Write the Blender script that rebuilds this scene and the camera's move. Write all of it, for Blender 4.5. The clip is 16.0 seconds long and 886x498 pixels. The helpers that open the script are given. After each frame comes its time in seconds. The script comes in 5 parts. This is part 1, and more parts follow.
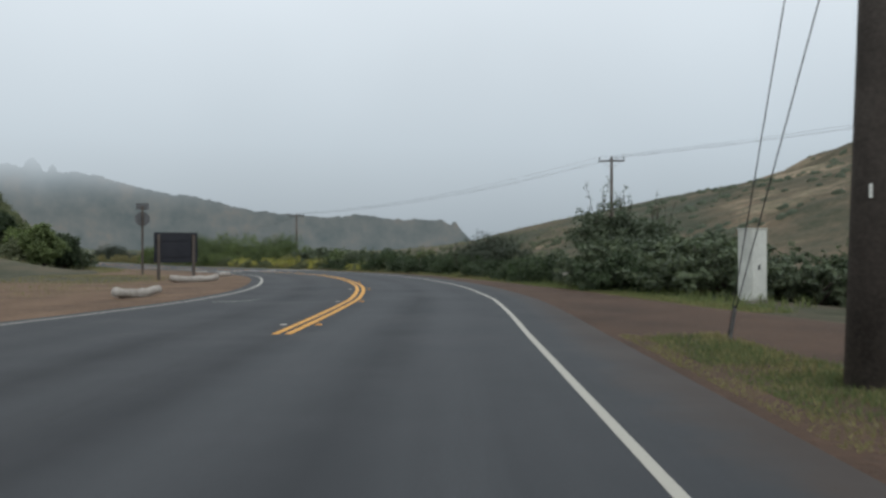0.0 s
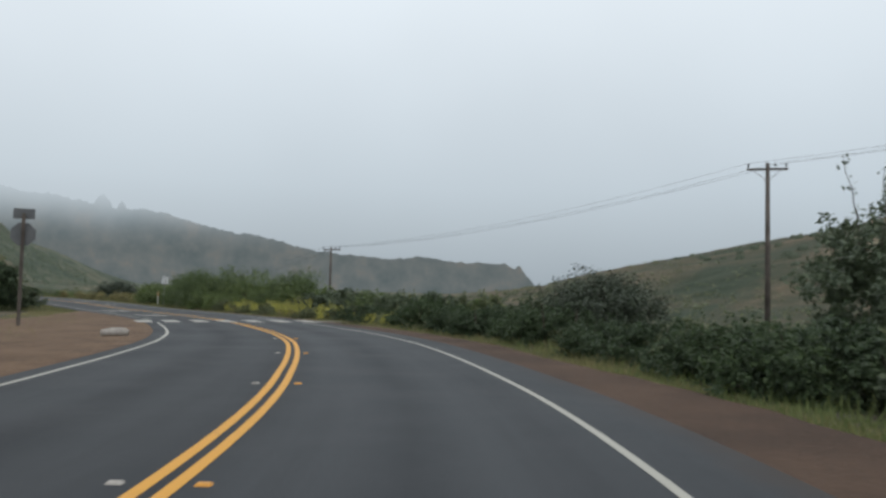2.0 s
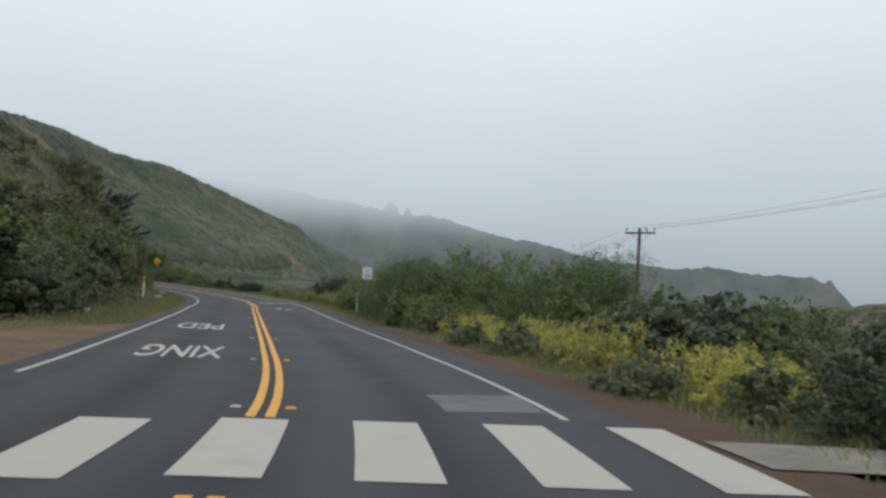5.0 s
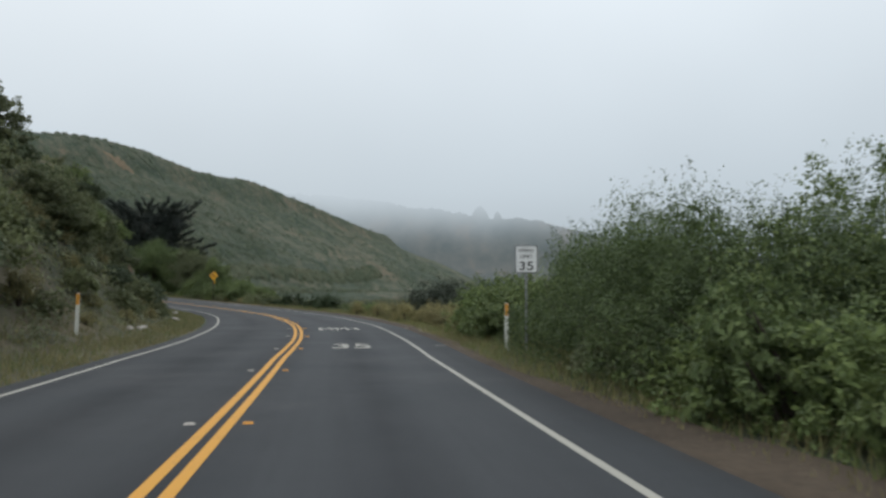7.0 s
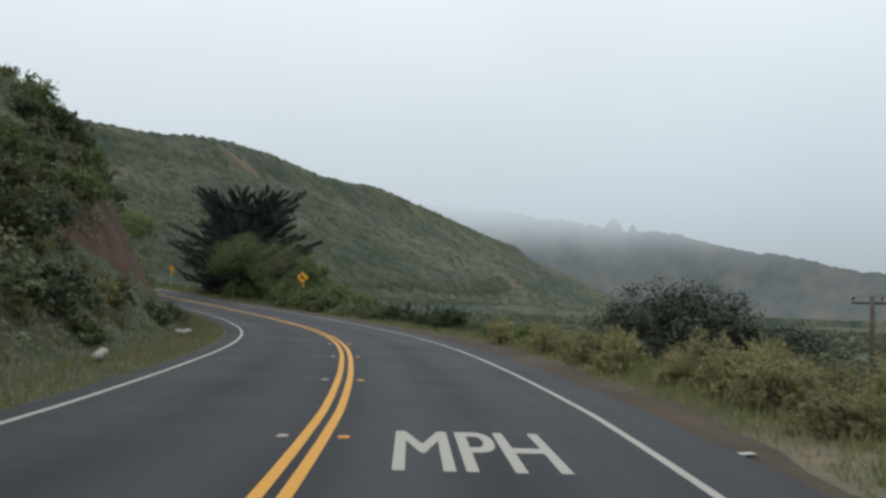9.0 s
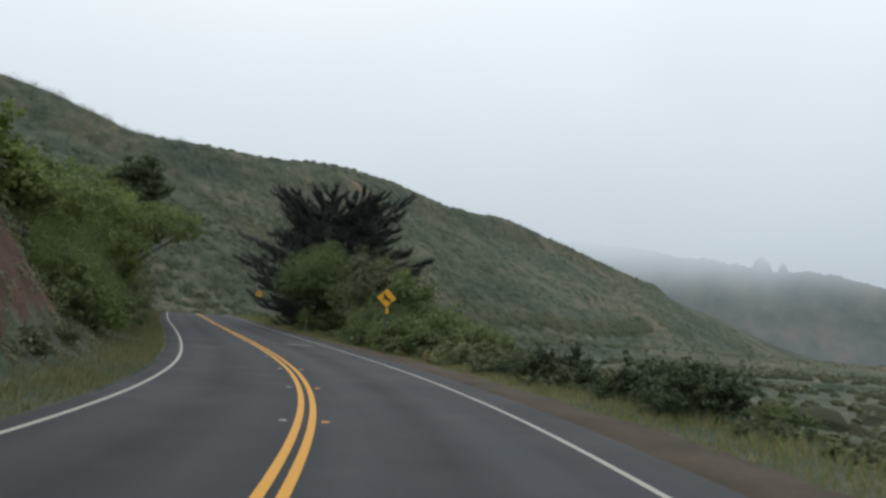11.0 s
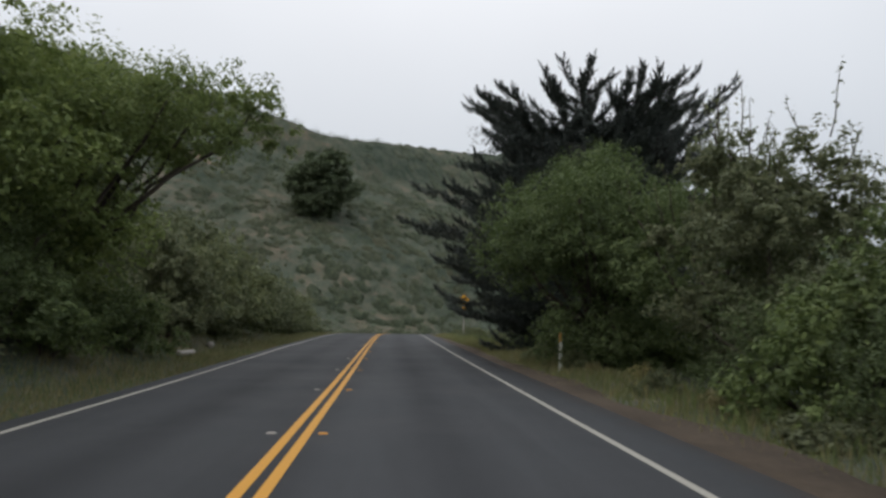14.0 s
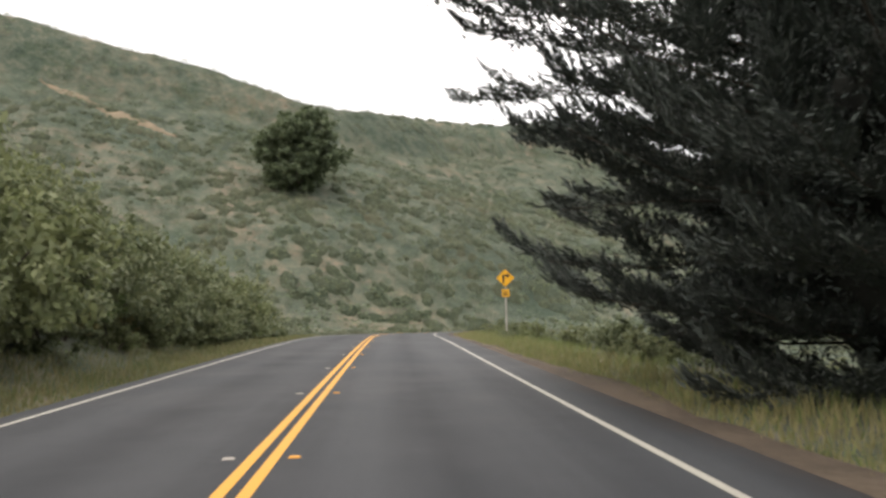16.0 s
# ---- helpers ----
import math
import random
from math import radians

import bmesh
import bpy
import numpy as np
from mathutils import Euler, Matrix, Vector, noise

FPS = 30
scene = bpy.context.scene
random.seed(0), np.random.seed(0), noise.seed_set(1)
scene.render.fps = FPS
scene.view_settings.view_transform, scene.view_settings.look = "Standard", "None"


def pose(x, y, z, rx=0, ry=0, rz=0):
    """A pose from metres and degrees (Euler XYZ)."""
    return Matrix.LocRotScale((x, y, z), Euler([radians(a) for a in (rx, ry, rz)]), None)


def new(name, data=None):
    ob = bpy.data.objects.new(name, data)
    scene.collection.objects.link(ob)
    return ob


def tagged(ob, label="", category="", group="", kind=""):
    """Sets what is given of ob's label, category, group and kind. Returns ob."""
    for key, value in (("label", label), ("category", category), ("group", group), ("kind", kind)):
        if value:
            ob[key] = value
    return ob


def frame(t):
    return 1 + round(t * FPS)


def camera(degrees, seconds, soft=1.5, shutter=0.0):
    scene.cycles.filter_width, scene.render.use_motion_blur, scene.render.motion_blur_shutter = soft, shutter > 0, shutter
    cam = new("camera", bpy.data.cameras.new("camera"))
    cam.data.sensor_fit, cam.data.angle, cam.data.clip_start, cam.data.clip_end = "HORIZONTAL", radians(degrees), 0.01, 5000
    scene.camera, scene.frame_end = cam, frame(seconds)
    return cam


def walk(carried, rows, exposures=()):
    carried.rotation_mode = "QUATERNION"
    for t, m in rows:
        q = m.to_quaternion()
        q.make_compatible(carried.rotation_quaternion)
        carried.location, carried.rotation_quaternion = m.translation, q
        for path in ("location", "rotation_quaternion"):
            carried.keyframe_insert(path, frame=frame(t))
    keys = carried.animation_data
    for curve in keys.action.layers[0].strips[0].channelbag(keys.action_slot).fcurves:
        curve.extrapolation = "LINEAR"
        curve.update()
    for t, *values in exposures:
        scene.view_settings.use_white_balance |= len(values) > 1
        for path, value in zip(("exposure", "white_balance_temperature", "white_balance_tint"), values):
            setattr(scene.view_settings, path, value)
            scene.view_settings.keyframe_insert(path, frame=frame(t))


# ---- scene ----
cam = camera(58.8, 16.0, soft=2.8, shutter=0.12)
METRES, EYE, TILT, LEAN, TURN = 202.0, 1.45, 0.0, 0.0, 0.0
ROWS = [
    (0.0, 0.0, 0.0, 0.0, 0.0, 0.0, 0.0),
    (0.5, 0.0008, 0.027, 0.0003, 0.62, 0.56, -0.34),
    (1.0, 0.001, 0.053, 0.0001, 2.65, 2.05, -1.06),
    (1.5, 0.0008, 0.0831, 0.0003, 2.65, 3.68, -1.12),
    (2.0, -0.002, 0.1084, 0.0002, 4.57, 3.16, -1.36),
    (2.5, -0.0063, 0.1384, 0.0002, 6.36, 3.33, -1.91),
    (3.0, -0.0105, 0.1638, 0.0001, 9.86, 3.97, -2.06),
    (3.5, -0.0185, 0.1939, -0.0001, 14.55, 3.42, -1.67),
    (4.0, -0.027, 0.221, -0.0003, 17.92, 4.05, -2.11),
    (4.5, -0.0386, 0.2514, -0.0009, 20.98, 3.4, -3.14),
    (5.0, -0.0509, 0.2779, -0.0011, 24.54, 3.04, -3.29),
    (7.5, -0.1411, 0.4067, -0.0022, 32.4, 3.72, -0.23),
    (8.0, -0.1595, 0.4297, -0.0023, 34.02, 4.42, -0.63),
    (8.5, -0.181, 0.456, -0.0022, 36.59, 4.7, -0.45),
    (9.0, -0.2001, 0.4788, -0.002, 40.31, 4.13, -1.87),
    (11.5, -0.3214, 0.5924, -0.0018, 52.42, 6.85, -3.96),
    (12.0, -0.3471, 0.6094, -0.0016, 56.45, 6.16, -4.43),
    (12.5, -0.375, 0.6259, -0.0011, 59.56, 6.44, -3.48),
    (13.0, -0.4049, 0.6409, -0.0005, 61.89, 6.92, -2.48),
    (13.5, -0.4354, 0.6546, 0.0004, 64.09, 7.33, -1.71),
    (14.0, -0.4662, 0.6675, 0.0013, 65.35, 6.92, -0.88),
    (14.5, -0.4976, 0.68, 0.0023, 65.83, 7.05, -0.07),
    (15.0, -0.5294, 0.692, 0.0031, 65.81, 7.21, 0.31),
    (15.5, -0.5601, 0.7037, 0.0043, 65.47, 6.88, 0.66),
    (16.0, -0.5908, 0.7155, 0.0053, 65.38, 6.37, 1.05),
]

EXPOSURES = [(0.0, 0.0, 6500, 10), (8.0, 0.0, 6500, 10), (12.0, 0.02, 6500, 10), (13.0, 0.12, 6500, 11), (14.0, -0.1, 6650, 14), (14.6, 0.5, 7000, 15), (15.3, 0.95, 7150, 16), (16.0, 1.1, 7350, 17)]
walk(cam, [(t, pose(0, 0, EYE, TILT, LEAN, TURN) @ pose(METRES * x, METRES * y, METRES * z, 90 + pitch, roll, yaw)) for t, x, y, z, yaw, pitch, roll in ROWS], EXPOSURES)

# ---- light: an overcast, foggy morning ----
SUN_ELEV, SUN_ROT = 52.0, -70.0
world = bpy.data.worlds.new("world")
scene.world = world
world.use_nodes = True
wt = world.node_tree
wt.nodes.clear()


def wnode(kind, **kw):
    n = wt.nodes.new(kind)
    for k, v in kw.items():
        n.inputs[k].default_value = v
    return n


sky = wt.nodes.new("ShaderNodeTexSky")
sky.sky_type, sky.sun_disc = "NISHITA", False
sky.sun_elevation, sky.sun_rotation = radians(SUN_ELEV), radians(SUN_ROT)
sky.dust_density = 6.0
dim = wnode("ShaderNodeVectorMath")
dim.operation = "SCALE"
dim.inputs["Scale"].default_value = 0.06
wt.links.new(sky.outputs[0], dim.inputs[0])
# the cloud deck: grey-blue by the horizon, lighter higher up, soft lumps
coord = wt.nodes.new("ShaderNodeTexCoord")
sep = wt.nodes.new("ShaderNodeSeparateXYZ")
wt.links.new(coord.outputs["Generated"], sep.inputs[0])
ramp = wt.nodes.new("ShaderNodeValToRGB")
ramp.color_ramp.elements[0].position, ramp.color_ramp.elements[0].color = 0.0, (0.39, 0.455, 0.505, 1)
ramp.color_ramp.elements[1].position, ramp.color_ramp.elements[1].color = 0.42, (0.92, 1.0, 1.06, 1)
mid = ramp.color_ramp.elements.new(0.13)
mid.color = (0.60, 0.685, 0.75, 1)
wt.links.new(sep.outputs["Z"], ramp.inputs[0])
lump = wnode("ShaderNodeTexNoise", Scale=2.2, Detail=3.0, Roughness=0.5)
wt.links.new(coord.outputs["Generated"], lump.inputs["Vector"])
span = wt.nodes.new("ShaderNodeMapRange")
span.inputs["To Min"].default_value, span.inputs["To Max"].default_value = 0.90, 1.10
wt.links.new(lump.outputs["Fac"], span.inputs["Value"])
deck = wt.nodes.new("ShaderNodeVectorMath")
deck.operation = "SCALE"
wt.links.new(ramp.outputs[0], deck.inputs[0])
wt.links.new(span.outputs[0], deck.inputs["Scale"])
both = wt.nodes.new("ShaderNodeMix")
both.data_type = "RGBA"
both.inputs[0].default_value = 0.88
wt.links.new(dim.outputs[0], both.inputs[6])
wt.links.new(deck.outputs[0], both.inputs[7])
back = wnode("ShaderNodeBackground", Strength=1.0)
wt.links.new(both.outputs[2], back.inputs[0])
wout = wt.nodes.new("ShaderNodeOutputWorld")
wt.links.new(back.outputs[0], wout.inputs[0])

sun = new("sun", bpy.data.lights.new("sun", "SUN"))
sun.data.energy, sun.data.angle, sun.data.color = 0.9, radians(40), (1.0, 0.97, 0.93)
sun.matrix_world = Matrix.LocRotScale((0, 0, 80), Euler((radians(90 - SUN_ELEV), 0, radians(20))), None)


# ---- materials ----
def mat(name, rough=0.8, metal=0.0, spec=0.3):
    m = bpy.data.materials.new(name)
    m.use_nodes = True
    b = m.node_tree.nodes["Principled BSDF"]
    b.inputs["Roughness"].default_value, b.inputs["Metallic"].default_value = rough, metal
    b.inputs["Specular IOR Level"].default_value = spec
    return m, m.node_tree, b


def node(nt, kind, **kw):
    n = nt.nodes.new(kind)
    for k, v in kw.items():
        n.inputs[k.replace("_", " ")].default_value = v
    return n


def ramp_of(nt, source, stops):
    r = nt.nodes.new("ShaderNodeValToRGB")
    e = r.color_ramp.elements
    while len(e) < len(stops):
        e.new(0.5)
    for el, (p, c) in zip(e, stops):
        el.position, el.color = p, (*c, 1)
    nt.links.new(source, r.inputs[0])
    return r.outputs[0]


def blend(nt, fac, a, b, mode="MIX"):
    n = nt.nodes.new("ShaderNodeMix")
    n.data_type, n.blend_type = "RGBA", mode
    for sock, v in ((n.inputs[0], fac), (n.inputs[6], a), (n.inputs[7], b)):
        if isinstance(v, bpy.types.NodeSocket):
            nt.links.new(v, sock)
        else:
            sock.default_value = (*v, 1) if isinstance(v, tuple) else v
    return n.outputs[2]


def place_of(nt):
    return nt.nodes.new("ShaderNodeNewGeometry").outputs["Position"]


def noise_of(nt, scale, detail=4.0, rough=0.6, vec=None):
    n = node(nt, "ShaderNodeTexNoise", Scale=scale, Detail=detail, Roughness=rough)
    nt.links.new(vec if vec else place_of(nt), n.inputs["Vector"])
    return n.outputs["Fac"]


def bump(nt, b, height, strength=0.4, dist=0.02):
    n = node(nt, "ShaderNodeBump", Strength=strength, Distance=dist)
    nt.links.new(height, n.inputs["Height"])
    nt.links.new(n.outputs[0], b.inputs["Normal"])


def speckled(name, dark, light, coarse=0.5, fine=12.0, rough=0.85, metal=0.0, strength=0.4, dist=0.02, spec=0.3, local=False):
    """A surface of one stuff: colour that wanders at two scales, and fine relief."""
    m, nt, b = mat(name, rough, metal, spec)
    vec = nt.nodes.new("ShaderNodeTexCoord").outputs["Object"] if local else None
    a, f = noise_of(nt, coarse, 5, 0.6, vec), noise_of(nt, fine, 6, 0.7, vec)
    mix = blend(nt, 0.45, a, f)
    nt.links.new(ramp_of(nt, mix, [(0.36, dark), (0.64, light)]), b.inputs["Base Color"])
    bump(nt, b, f, strength, dist)
    return m


def leafy(name, tones, rough=0.55, thin=0.25, spec=0.4, bloom=0.14):
    """Foliage: each leaf takes a tone of its own, each plant a shift of its own."""
    m, nt, b = mat(name, rough, 0, spec)
    b.inputs["Sheen Weight"].default_value, b.inputs["Sheen Roughness"].default_value = bloom, 0.6
    isl = nt.nodes.new("ShaderNodeNewGeometry").outputs["Random Per Island"]
    obj = nt.nodes.new("ShaderNodeObjectInfo").outputs["Random"]
    n = noise_of(nt, 0.7, 3)
    k = nt.nodes.new("ShaderNodeMath")
    k.operation = "MULTIPLY_ADD"
    nt.links.new(isl, k.inputs[0])
    k.inputs[1].default_value = 0.55
    k2 = nt.nodes.new("ShaderNodeMath")
    k2.operation = "MULTIPLY_ADD"
    nt.links.new(n, k2.inputs[0])
    k2.inputs[1].default_value = 0.5
    k2.inputs[2].default_value = -0.12
    nt.links.new(k2.outputs[0], k.inputs[2])
    col = ramp_of(nt, k.outputs[0], [(i / (len(tones) - 1), c) for i, c in enumerate(tones)])
    shift = ramp_of(nt, obj, [(0.0, (0.78, 0.82, 0.8)), (0.5, (1, 1, 1)), (1.0, (1.12, 1.14, 1.0))])
    col = blend(nt, 1.0, col, shift, "MULTIPLY")
    nt.links.new(col, b.inputs["Base Color"])
    t = nt.nodes.new("ShaderNodeBsdfTranslucent")
    nt.links.new(col, t.inputs[0])
    mx = nt.nodes.new("ShaderNodeMixShader")
    mx.inputs[0].default_value = thin
    nt.links.new(b.outputs[0], mx.inputs[1])
    nt.links.new(t.outputs[0], mx.inputs[2])
    nt.links.new(mx.outputs[0], nt.nodes["Material Output"].inputs[0])
    return m


def asphalt_material():
    """Asphalt with aggregate, paler wheel tracks along the lanes, oil between them, patches and hairline cracks."""
    m, nt, b = mat("asphalt", 0.78, 0, 0.35)
    uv = nt.nodes.new("ShaderNodeUVMap").outputs[0]
    sp = nt.nodes.new("ShaderNodeSeparateXYZ")
    nt.links.new(uv, sp.inputs[0])
    across = nt.nodes.new("ShaderNodeMath")
    across.operation = "PINGPONG"
    lane = nt.nodes.new("ShaderNodeClamp")
    lane.inputs["Min"].default_value, lane.inputs["Max"].default_value = -3.2, 3.2
    nt.links.new(sp.outputs["X"], lane.inputs["Value"])
    nt.links.new(lane.outputs[0], across.inputs[0])
    across.inputs[1].default_value = 0.92
    streak_map = nt.nodes.new("ShaderNodeMapping")
    streak_map.inputs["Scale"].default_value = (1.3, 0.05, 1.0)
    nt.links.new(uv, streak_map.inputs["Vector"])
    streak = ramp_of(nt, noise_of(nt, 1.0, 5, 0.65, streak_map.outputs[0]), [(0.34, (0.80, 0.80, 0.81)), (0.5, (1.0, 1.0, 1.0)), (0.66, (1.10, 1.10, 1.09))])
    # left lane a little darker than the right
    sides = nt.nodes.new("ShaderNodeMapRange")
    sides.inputs["From Min"].default_value, sides.inputs["From Max"].default_value = -0.15, 0.5
    sides.inputs["To Min"].default_value, sides.inputs["To Max"].default_value = 1.0, 0.84
    nt.links.new(sp.outputs["X"], sides.inputs["Value"])
    wander = nt.nodes.new("ShaderNodeMath")
    wander.operation = "MULTIPLY_ADD"
    nt.links.new(noise_of(nt, 0.12, 2), wander.inputs[0])
    wander.inputs[1].default_value = 0.5
    nt.links.new(across.outputs[0], wander.inputs[2])
    fine = noise_of(nt, 60.0, 4, 0.8)
    coarse = noise_of(nt, 0.35, 5, 0.6)
    track = ramp_of(nt, wander.outputs[0], [(0.2, (0.0165, 0.0190, 0.0225)), (0.95, (0.0375, 0.0410, 0.0455))])
    grain = ramp_of(nt, fine, [(0.3, (0.72, 0.72, 0.72)), (0.7, (1.35, 1.35, 1.35))])
    blot = ramp_of(nt, coarse, [(0.3, (0.74, 0.74, 0.76)), (0.7, (1.2, 1.2, 1.18))])
    col = blend(nt, 1.0, blend(nt, 1.0, track, grain, "MULTIPLY"), blot, "MULTIPLY")
    col = blend(nt, 1.0, col, streak, "MULTIPLY")
    lane_tone = nt.nodes.new("ShaderNodeVectorMath")
    lane_tone.operation = "SCALE"
    nt.links.new(col, lane_tone.inputs[0])
    nt.links.new(sides.outputs[0], lane_tone.inputs["Scale"])
    verge_dust = nt.nodes.new("ShaderNodeMath")
    verge_dust.operation = "MULTIPLY_ADD"
    nt.links.new(noise_of(nt, 0.9, 5, 0.7), verge_dust.inputs[0])
    verge_dust.inputs[1].default_value = 1.3
    nt.links.new(sp.outputs["X"], verge_dust.inputs[2])
    dusty = nt.nodes.new("ShaderNodeMapRange")
    dusty.interpolation_type = "SMOOTHSTEP"
    dusty.inputs["From Min"].default_value, dusty.inputs["From Max"].default_value = -3.75, -4.55
    dusty.inputs["To Max"].default_value = 0.75
    nt.links.new(verge_dust.outputs[0], dusty.inputs["Value"])
    nt.links.new(blend(nt, dusty.outputs[0], lane_tone.outputs[0], (0.052, 0.036, 0.027)), b.inputs["Base Color"])
    nt.links.new(ramp_of(nt, coarse, [(0.3, (0.66, 0.66, 0.66)), (0.7, (0.86, 0.86, 0.86))]), b.inputs["Roughness"])
    bump(nt, b, fine, 0.35, 0.006)
    return m


def paint_material(name, colour, worn):
    m, nt, b = mat(name, 0.6, 0, 0.35)
    f = noise_of(nt, 30.0, 5, 0.75)
    c = noise_of(nt, 1.6, 4, 0.6)
    w = blend(nt, 0.4, f, c)
    nt.links.new(ramp_of(nt, w, [(0.30, worn), (0.44, colour)]), b.inputs["Base Color"])
    bump(nt, b, f, 0.2, 0.004)
    return m


def ground_material():
    """Turf, dry grass and bare soil in patches of their own; the hills east of the valley are drier."""
    m, nt, b = mat("ground", 0.95, 0, 0.1)
    pos = place_of(nt)
    a, f, g = noise_of(nt, 0.035, 6, 0.62), noise_of(nt, 0.35, 6, 0.7), noise_of(nt, 5.0, 5, 0.8)
    wet = ramp_of(nt, blend(nt, 0.5, a, f), [(0.40, (0.052, 0.069, 0.055)), (0.47, (0.082, 0.098, 0.077)), (0.53, (0.108, 0.114, 0.089)), (0.59, (0.152, 0.134, 0.104)), (0.66, (0.200, 0.160, 0.122))])
    dry = ramp_of(nt, blend(nt, 0.6, noise_of(nt, 0.012, 5, 0.6), a), [(0.40, (0.050, 0.062, 0.046)), (0.48, (0.080, 0.076, 0.056)), (0.55, (0.118, 0.098, 0.072)), (0.62, (0.25, 0.205, 0.15))])
    sp = nt.nodes.new("ShaderNodeSeparateXYZ")
    nt.links.new(pos, sp.inputs[0])
    east = nt.nodes.new("ShaderNodeMapRange")
    east.interpolation_type = "SMOOTHSTEP"
    east.inputs["From Min"].default_value, east.inputs["From Max"].default_value = -70, -15
    nt.links.new(sp.outputs["X"], east.inputs["Value"])
    base = blend(nt, east.outputs[0], wet, dry)
    grain = ramp_of(nt, g, [(0.3, (0.65, 0.65, 0.65)), (0.7, (1.3, 1.3, 1.3))])
    bushy = ramp_of(nt, blend(nt, 0.5, noise_of(nt, 0.9, 3, 0.6), noise_of(nt, 0.09, 4, 0.6)), [(0.38, (0.66, 0.74, 0.62)), (0.5, (0.98, 1.0, 0.95)), (0.60, (1.26, 1.16, 1.08))])
    base = blend(nt, 1.0, base, bushy, "MULTIPLY")
    nt.links.new(blend(nt, 1.0, base, grain, "MULTIPLY"), b.inputs["Base Color"])
    bump(nt, b, blend(nt, 0.5, f, g), 0.6, 0.14)
    return m


ASPHALT = asphalt_material()
YELLOW = paint_material("yellow_paint", (0.62, 0.30, 0.035), (0.30, 0.17, 0.04))
WHITE = paint_material("white_paint", (0.375, 0.36, 0.312), (0.20, 0.195, 0.175))
GROUND = ground_material()
DIRT = speckled("red_brown_dirt", (0.042, 0.026, 0.018), (0.102, 0.062, 0.041), 0.4, 9.0, 0.95, strength=0.8, dist=0.04)
BROWN = speckled("brown_dirt", (0.044, 0.033, 0.024), (0.105, 0.080, 0.057), 0.5, 9.0, 0.95, strength=0.8, dist=0.04)
TAN = speckled("tan_dry_dirt", (0.078, 0.049, 0.031), (0.180, 0.115, 0.072), 0.5, 7.0, 0.95, strength=0.8, dist=0.04)
GRAVEL = speckled("grey_gravel", (0.14, 0.13, 0.11), (0.29, 0.265, 0.23), 1.2, 30.0, 0.95, strength=0.8, dist=0.02)
PATCH = speckled("worn_patch", (0.085, 0.085, 0.088), (0.15, 0.15, 0.152), 1.5, 40.0, 0.8, strength=0.3, dist=0.006)
WOOD = speckled("weathered_pole_wood", (0.050, 0.042, 0.037), (0.135, 0.115, 0.100), 1.2, 22.0, 0.9, strength=0.7, dist=0.01)
GREYWOOD = speckled("grey_driftwood", (0.22, 0.20, 0.175), (0.46, 0.43, 0.39), 2.5, 25.0, 0.85, strength=0.6, dist=0.01)
METAL = speckled("galvanised_steel", (0.20, 0.21, 0.22), (0.36, 0.37, 0.38), 3.0, 40.0, 0.5, 0.7, 0.1, 0.002)
SIGNBACK = speckled("dull_sign_back", (0.085, 0.09, 0.095), (0.14, 0.145, 0.15), 2.0, 25.0, 0.75, strength=0.1, dist=0.002)
DARKBOARD = speckled("dark_sign_back", (0.016, 0.018, 0.024), (0.028, 0.030, 0.038), 1.5, 20.0, 0.6, strength=0.15, dist=0.003)
SIGNWHITE = speckled("white_sign_face", (0.60, 0.62, 0.62), (0.74, 0.75, 0.74), 2.0, 20.0, 0.5, strength=0.05, dist=0.002)
SIGNBLACK = speckled("black_sign_ink", (0.012, 0.012, 0.013), (0.02, 0.02, 0.02), 3.0, 30.0, 0.6, strength=0.05, dist=0.002)
SIGNYELLOW = speckled("yellow_sign_face", (0.62, 0.30, 0.015), (0.74, 0.38, 0.025), 2.0, 20.0, 0.5, strength=0.05, dist=0.002)
PANEL = speckled("chalky_white_panel", (0.50, 0.51, 0.47), (0.70, 0.71, 0.66), 1.5, 14.0, 0.7, strength=0.2, dist=0.005)
ORANGE = speckled("orange_reflector", (0.50, 0.22, 0.03), (0.66, 0.32, 0.06), 4.0, 30.0, 0.5, strength=0.1, dist=0.002)
CABLE = speckled("dark_cable", (0.02, 0.02, 0.022), (0.04, 0.04, 0.043), 4.0, 40.0, 0.6, 0.0, 0.1, 0.002)
BARK = speckled("rough_bark", (0.035, 0.028, 0.022), (0.10, 0.082, 0.066), 1.5, 18.0, 0.95, strength=0.9, dist=0.03)
SOIL = speckled("red_cut_soil", (0.055, 0.034, 0.026), (0.16, 0.092, 0.066), 0.9, 5.0, 0.95, strength=0.9, dist=0.1)
SCRUB = leafy("scrub_leaves", [(0.082, 0.104, 0.050), (0.168, 0.190, 0.094), (0.258, 0.264, 0.145)], 0.75, 0.4)
GREEN = leafy("green_leaves", [(0.068, 0.104, 0.036), (0.156, 0.206, 0.072), (0.270, 0.318, 0.120)], 0.8, 0.4)
BRIGHT = leafy("bright_leaves", [(0.10, 0.145, 0.045), (0.21, 0.265, 0.085), (0.34, 0.385, 0.135)], 0.8, 0.45)
DEEPGREEN = leafy("deep_green_leaves", [(0.026, 0.046, 0.020), (0.055, 0.086, 0.034), (0.100, 0.138, 0.055)], 0.8, 0.35)
MIDGREEN = leafy("mid_green_leaves", [(0.044, 0.070, 0.027), (0.098, 0.138, 0.050), (0.178, 0.220, 0.085)], 0.8, 0.4)
DARKGREEN = leafy("dark_leaves", [(0.052, 0.074, 0.044), (0.105, 0.135, 0.075), (0.170, 0.200, 0.110)], 0.75, 0.35)
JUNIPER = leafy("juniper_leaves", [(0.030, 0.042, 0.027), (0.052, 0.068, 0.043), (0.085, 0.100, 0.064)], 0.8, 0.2)
